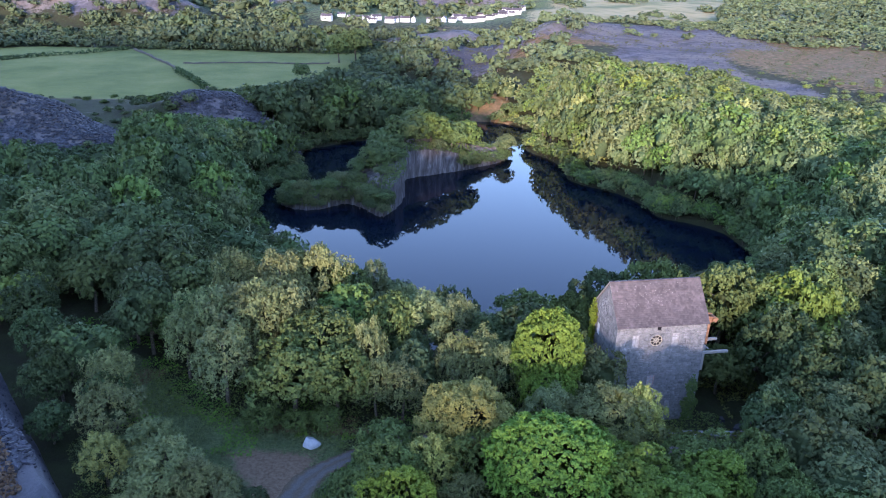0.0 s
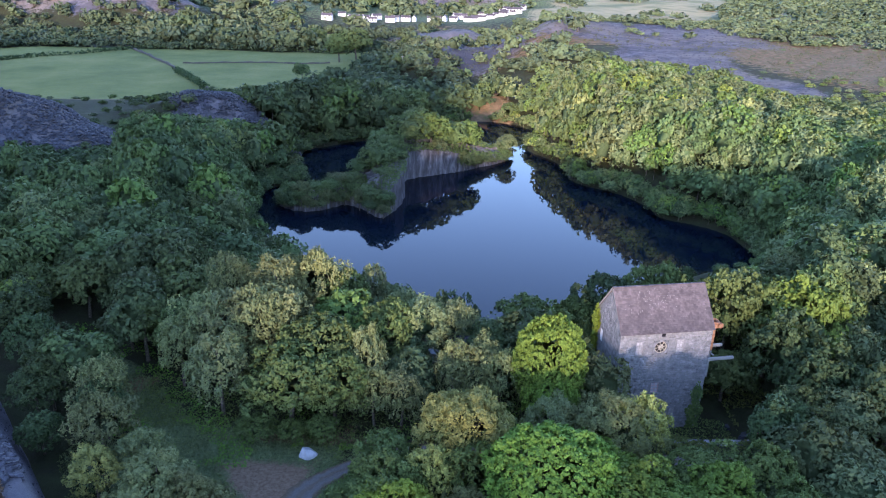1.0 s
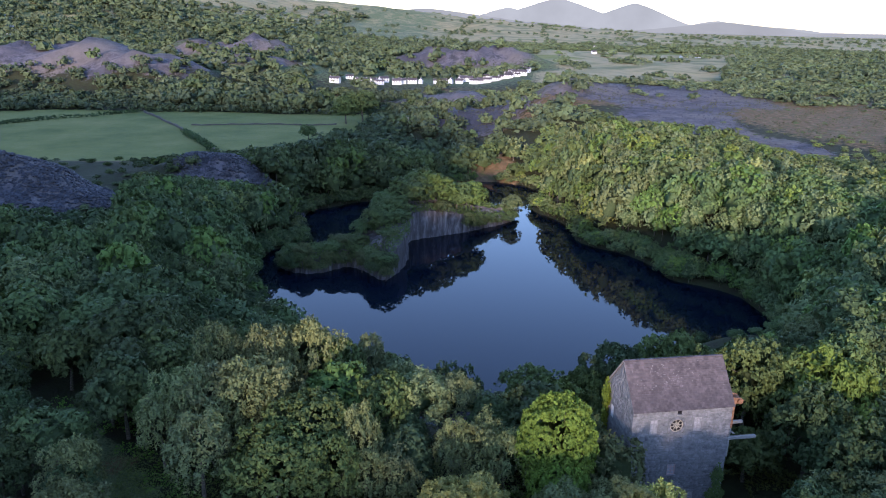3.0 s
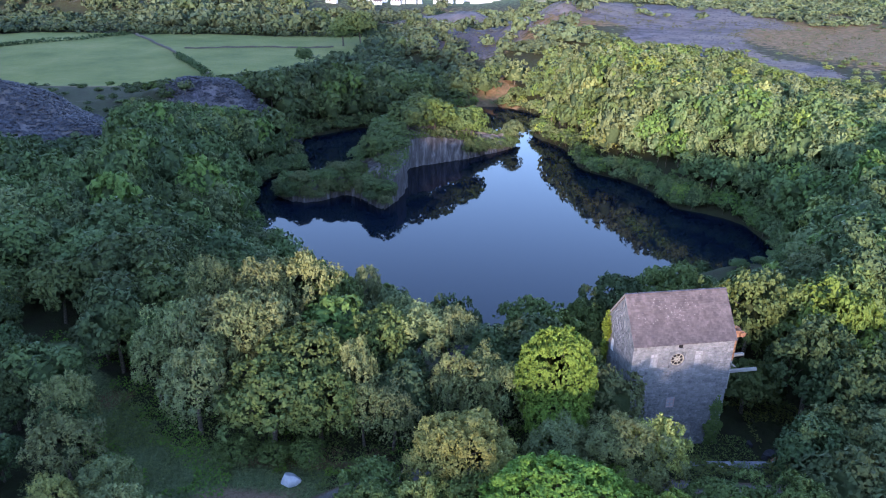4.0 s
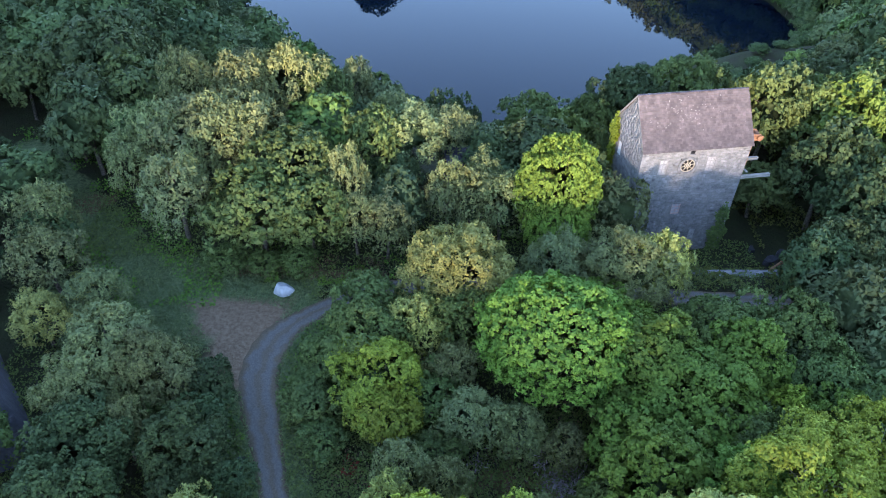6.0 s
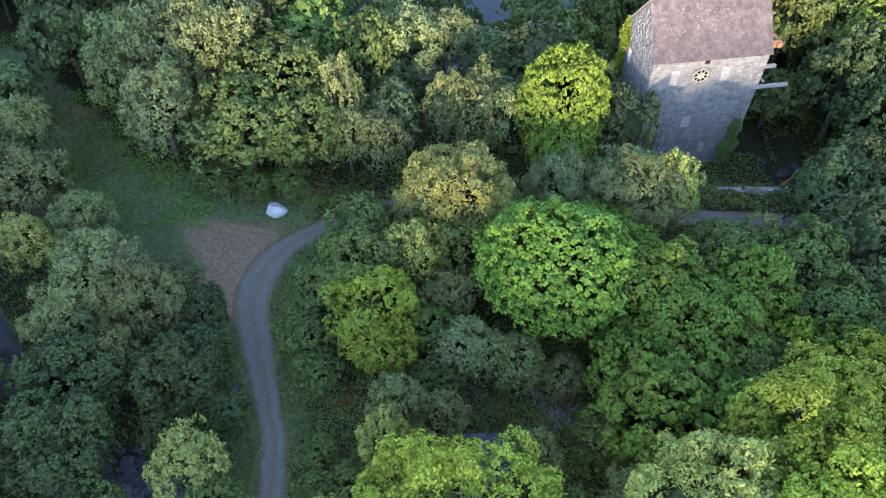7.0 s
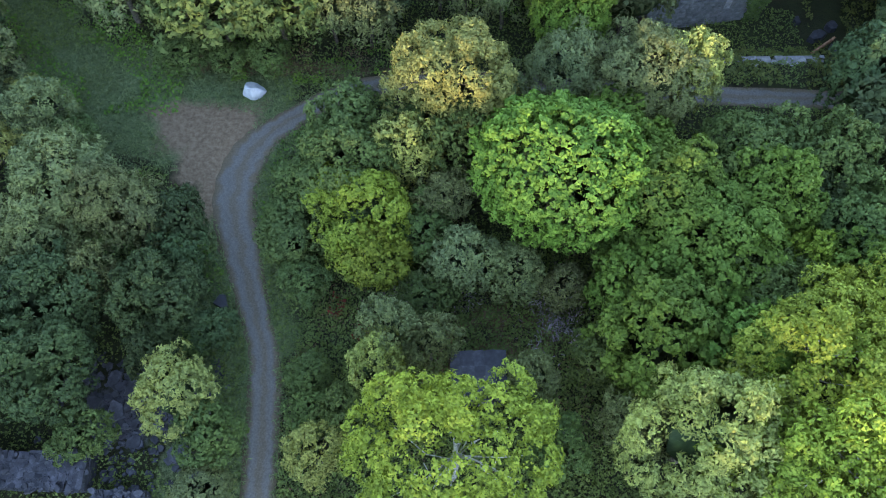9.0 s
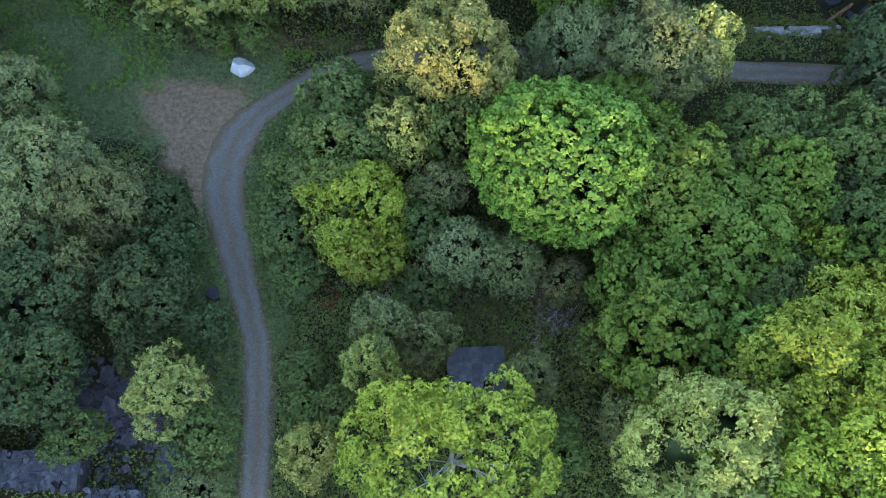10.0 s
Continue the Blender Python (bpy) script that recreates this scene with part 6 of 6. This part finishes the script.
def loose_slabs(bm, rng, n, x0, x1, y0, y1, z, size):
    for _ in range(n):
        s = size * rng.uniform(0.5, 1.4)
        flag(bm, rng, s * 1.2, s * 0.8, s * rng.uniform(0.08, 0.2), pose(rng.uniform(x0, x1), rng.uniform(y0, y1), z + rng.uniform(0, 0.15), rng.uniform(-18, 18), rng.uniform(-18, 18), rng.uniform(0, 180)))


def build_ruins():
    rng = random.Random(31)
    ruin = empty("ruined_wall", pose(-23.5, 37.5, 0))
    bm = bmesh.new()
    stones(bm, rng, -3.6, 3.4, -1.2, 1.0, -0.3, 1.5, 0.5, 0.2)
    ob = part("stonework", bm, SLAB, ruin, "dry-laid blue slate blocks")
    tagged(ob, kind="stuff")
    bm = bmesh.new()
    loose_slabs(bm, rng, 260, -3.6, 3.4, -1.3, 1.0, 1.45, 0.42)
    tagged(part("capping", bm, SLAB, ruin, "tumbled slate slabs on top"), kind="stuff")
    tagged(ruin, "ruined dry-stone wall of blue slate", "wall")
    low = empty("ruined_wall", pose(-17.8, 35.8, 0))
    bm = bmesh.new()
    stones(bm, rng, -1.7, 1.6, -0.6, 0.5, -0.3, 1.1, 0.45, 0.2)
    loose_slabs(bm, rng, 60, -1.8, 1.7, -0.7, 0.6, 1.05, 0.42)
    tagged(part("stonework", bm, SLAB, low), kind="stuff")
    tagged(low, "low broken slate wall in the undergrowth", "wall")
    for x, y, sx, sy, h, a in ((-14.7, 38.8, 1.5, 1.3, 0.8, 8), (-13.4, 37.6, 1.0, 0.8, 0.5, 30), (-17.0, 41.0, 1.1, 0.9, 0.25, 15), (-18.6, 43.4, 1.6, 1.2, 0.22, 40), (-20.2, 43.9, 1.4, 0.9, 0.2, 70), (-19.6, 41.6, 1.8, 1.1, 0.18, 110), (-21.3, 42.2, 1.2, 0.9, 0.2, 20), (-18.0, 39.6, 1.0, 0.8, 0.2, 60), (-13.75, 49.75, 0.95, 1.0, 0.35, 12), (-18.9, 58.3, 1.1, 0.4, 0.2, 10), (-16.6, 44.6, 1.0, 0.7, 0.2, 140), (37.5, 80.5, 1.6, 1.1, 0.7, 20), (39.2, 82.0, 1.2, 1.0, 0.5, 60), (38.6, 78.8, 1.1, 0.8, 0.5, 110), (40.5, 79.6, 1.4, 1.0, 0.6, 35), (36.0, 82.6, 1.0, 0.7, 0.4, 80), (-22.4, 44.2, 1.3, 0.9, 0.2, 90)):
        bm = bmesh.new()
        flag(bm, rng, sx * 1.15, sy * 1.15, h, Matrix())
        ob = new("slate_block", bm_mesh("slate_block", bm, SLAB))
        ob.matrix_world = pose(x, y, gz(x, y), rng.uniform(-5, 5), rng.uniform(-5, 5), a)
        tagged(ob, "flat blue-grey slate block lying on the ground", "stone block", "loose slate blocks")
    bm = bmesh.new()
    for _ in range(420):
        x, y = rng.gauss(-18.6, 2.6), rng.gauss(41.6, 2.4)
        k = rng.uniform(0.15, 0.6)
        flag(bm, rng, k * 1.3, k, k * 0.15, pose(x, y, gz(x, y) + 0.05, rng.uniform(-12, 12), rng.uniform(-12, 12), rng.uniform(0, 180)))
    tagged(new("slate_rubble", bm_mesh("slate_rubble", bm, SLAB)), "scattered broken slate beside the ruined walls", "slate rubble", kind="stuff")
    hut = empty("stone_hut", pose(4.85, 44.2, 0, 0, 0, 3))
    bm = bmesh.new()
    for args in ((-1.75, 1.75, -1.5, -1.05), (-1.75, 1.75, 1.05, 1.5), (-1.75, -1.3, -1.0, 1.0), (1.3, 1.75, -1.0, 1.0)):
        stones(bm, rng, args[0], args[1], args[2], args[3], -0.3, 2.2, 0.5, 0.22)
    tagged(part("stonework", bm, SLAB, hut), kind="stuff")
    for i in range(5):
        for k in range(3):
            if (i, k) in ((3, 0), (1, 0)):
                continue
            bm = bmesh.new()
            box(bm, -0.42, 0.42, -0.6, 0.6, 0, 0.05, pose(-1.45 + i * 0.72, -1.05 + k * 1.05, 2.32 + 0.07 * k + 0.03 * (i % 2), 3 + rng.uniform(-3, 3), rng.uniform(-4, 4), rng.uniform(-7, 7)))
            part("roof_slab", bm, SLAB, hut)
    tagged(hut, "small ruined hut with a slate slab roof", "hut")
    pier = empty("stone_pier", pose(2.5, 86.8, gz(2.5, 86.8), 0, 0, 10))
    bm = bmesh.new()
    stones(bm, rng, -1.6, 1.6, -1.2, 1.2, -0.5, 4.4 - gz(2.5, 86.8), 0.7, 0.3)
    tagged(part("stonework", bm, SLAB, pier), kind="stuff")
    tagged(pier, "square weathered stone pier among the trees", "pier")
    wall = empty("retaining_wall", pose(30.5, 74.4, 0, 0, 0, 3))
    bm = bmesh.new()
    stones(bm, rng, -4.5, 5.0, -0.4, 0.4, -5.0, -0.9, 0.6, 0.25)
    tagged(part("stonework", bm, STONE, wall), kind="stuff")
    bm = bmesh.new()
    loose_slabs(bm, rng, 14, -1.5, 3.0, -0.3, 0.3, -0.9, 0.9)
    tagged(part("coping", bm, LICHEN, wall, "pale coping stones"), kind="stuff")
    tagged(wall, "stone retaining wall between the track and the engine house", "wall")
    bm = bmesh.new()
    for z0, z1, w in ((0, 0.04, 0.2), (0.04, 0.36, 0.03), (0.36, 0.4, 0.2)):
        box(bm, -2.4, 2.4, -w / 2, w / 2, z0, z1)
    bmesh.ops.remove_doubles(bm, verts=bm.verts, dist=0.0001)
    ob = new("rusty_girder", bm_mesh("rusty_girder", bm, RUST))
    ob.matrix_world = pose(36.2, 77.6, gz(36.2, 77.6) + 0.35, 0, -9, 35)
    tagged(ob, "rust-red iron girder lying beside the engine house", "girder")


def build_slate_bank():
    """The tip's straight edge: a smooth steep face of small slate, with rough scrub on its flat top."""
    a, b = np.array([-61.4, 88.4]), np.array([-31.0, 52.6])
    along = (b - a) / np.linalg.norm(b - a)
    inw = np.array([along[1], -along[0]])
    n, m = 60, 34
    S, D = np.meshgrid(np.linspace(0, np.linalg.norm(b - a) + 4, n), np.linspace(-0.6, 20, m), indexing="ij")
    X, Y = a[0] + along[0] * S + inw[0] * D, a[1] + along[1] * S + inw[1] * D
    top = 5.5
    end = np.clip((np.linalg.norm(b - a) + 2.5 - S) / 4.5, 0, 1)
    rise = np.clip(np.minimum(D / (1.6 + 3.0 * np.clip((34 - S) / 20, 0, 1)), (19.8 - D) / 6), -0.1, 1)
    Z = np.minimum(rise, end) * top + np.where((rise >= 1) & (end >= 1), 0.35, 0.06) * wave(X, Y, 1.6, 0.4)
    i = np.arange(n * m).reshape(n, m)
    F = np.stack([i[:-1, :-1], i[1:, :-1], i[1:, 1:], i[:-1, 1:]], -1).reshape(-1, 4)
    mt, nd, lk, p = mat("fine_slate_waste", 0.75, 0.35)
    c, f = slate_colours(nd, lk, position(nd))
    lk.new(mix(nd, lk, 0.3, c, (0.06, 0.066, 0.09)), p.inputs["Base Color"])
    bump(nd, lk, p, noise_tex(nd, lk, 3, 6, position(nd), 0.7), 1.0, 0.3)
    bank = empty("slate_bank", Matrix())
    part("bank", mesh_of("bank", np.stack([X, Y, Z], -1).reshape(-1, 3), F, [mt]), None, bank)
    rng = random.Random(2)
    bm = bmesh.new()
    for q in range(1300):
        s = rng.uniform(2, 41)
        d = rng.uniform(0.2, 3.2) + 1.5 + 3.0 * min(max((34 - s) / 20, 0), 1) if q % 5 < 4 else rng.uniform(0.2, 4.6)
        x, y = a + along * s + inw * d
        k = rng.uniform(0.25, 0.85) if q % 5 < 4 else rng.uniform(0.1, 0.3)
        flag(bm, rng, k * 1.2, k * 0.8, k * 0.18, pose(x, y, 5.5 * min(1, (44 - s) / 4.5, d / (1.6 + 3.0 * min(max((34 - s) / 20, 0), 1))) + 0.05, rng.uniform(-25, 25), rng.uniform(-25, 25), rng.uniform(0, 180)))
    tagged(part("loose_slate", bm, SLAB, bank, "loose slates along the crest"), kind="stuff")
    q = np.random.default_rng(4)
    k = 14000
    s, d = q.uniform(0, 43, k), q.uniform(3.4, 14, k)
    c = np.stack([a[0] + along[0] * s + inw[0] * d, a[1] + along[1] * s + inw[1] * d, 5.5 + q.random(k) * 0.6], 1)
    keep = wave(c[:, 0], c[:, 1], 3, 0.9) > -0.2
    v, f = cards(q, c[keep], q.normal(size=(keep.sum(), 3)) + np.array([0, 0, 0.6]), 0.45, 0.25)
    tagged(part("heather", mesh_of("heather", v, f, [DRY]), None, bank, "dry brown heather"), kind="stuff")
    tagged(bank, "steep bank of blue-grey slate waste beside the wood", "slate bank")


def telegraph_pole(x, y, h):
    bm = bmesh.new()
    tube(bm, [(0, 0, -0.5), (0, 0, h)], [0.2, 0.14], 8)
    pole = empty("telegraph_pole", pose(x, y, gz(x, y), 0, 0, 12))
    part("pole", bm, TIMBER, pole)
    bm = bmesh.new()
    box(bm, -0.9, 0.9, -0.08, 0.08, h - 0.7, h - 0.5, bev=0.02)
    part("crossarm", bm, TIMBER, pole)
    tagged(pole, "pale wooden telegraph pole among the trees", "telegraph pole")


def caravan(x, y):
    """A white touring caravan: rounded body, windows, wheel and drawbar."""
    van = empty("caravan", pose(x, y, gz(x, y), 0, 0, 8))
    bm = bmesh.new()
    box(bm, -3, 3, -1.1, 1.1, 0.5, 2.7, bev=0.3)
    part("body", bm, RENDER_WHITE, van)
    for x0, x1 in ((-2.4, -1.0), (-0.5, 0.8), (1.3, 2.4)):
        bm = bmesh.new()
        box(bm, x0, x1, -1.13, -1.05, 1.5, 2.2, bev=0.03)
        part("window", bm, DARK, van)
    for s in (-1, 1):
        bm = bmesh.new()
        tube(bm, [(0.2, s * 0.8, 0.33), (0.2, s * 1.05, 0.33)], [0.33, 0.33], 14)
        part("wheel", bm, DARK, van)
    bm = bmesh.new()
    tube(bm, [(-3, 0, 0.6), (-4.1, 0, 0.5), (-4.1, 0, 0)], [0.07, 0.06, 0.05], 6)
    part("drawbar", bm, DARK, van)
    tagged(van, "white caravan parked at the edge of the field", "caravan")


telegraph_pole(-32.4, 487.6, 9.2)
caravan(-66.3, 540.7)
build_ruins()
build_slate_bank()
build_woodland()
build_island()
isle_scrub()
build_house()
undergrowth()
slate_scree()
boulder("white_boulder", -14.1, 68.6, 1.15, 0.85, 0.75, QUARTZ, "large white quartz boulder beside the track", 4)
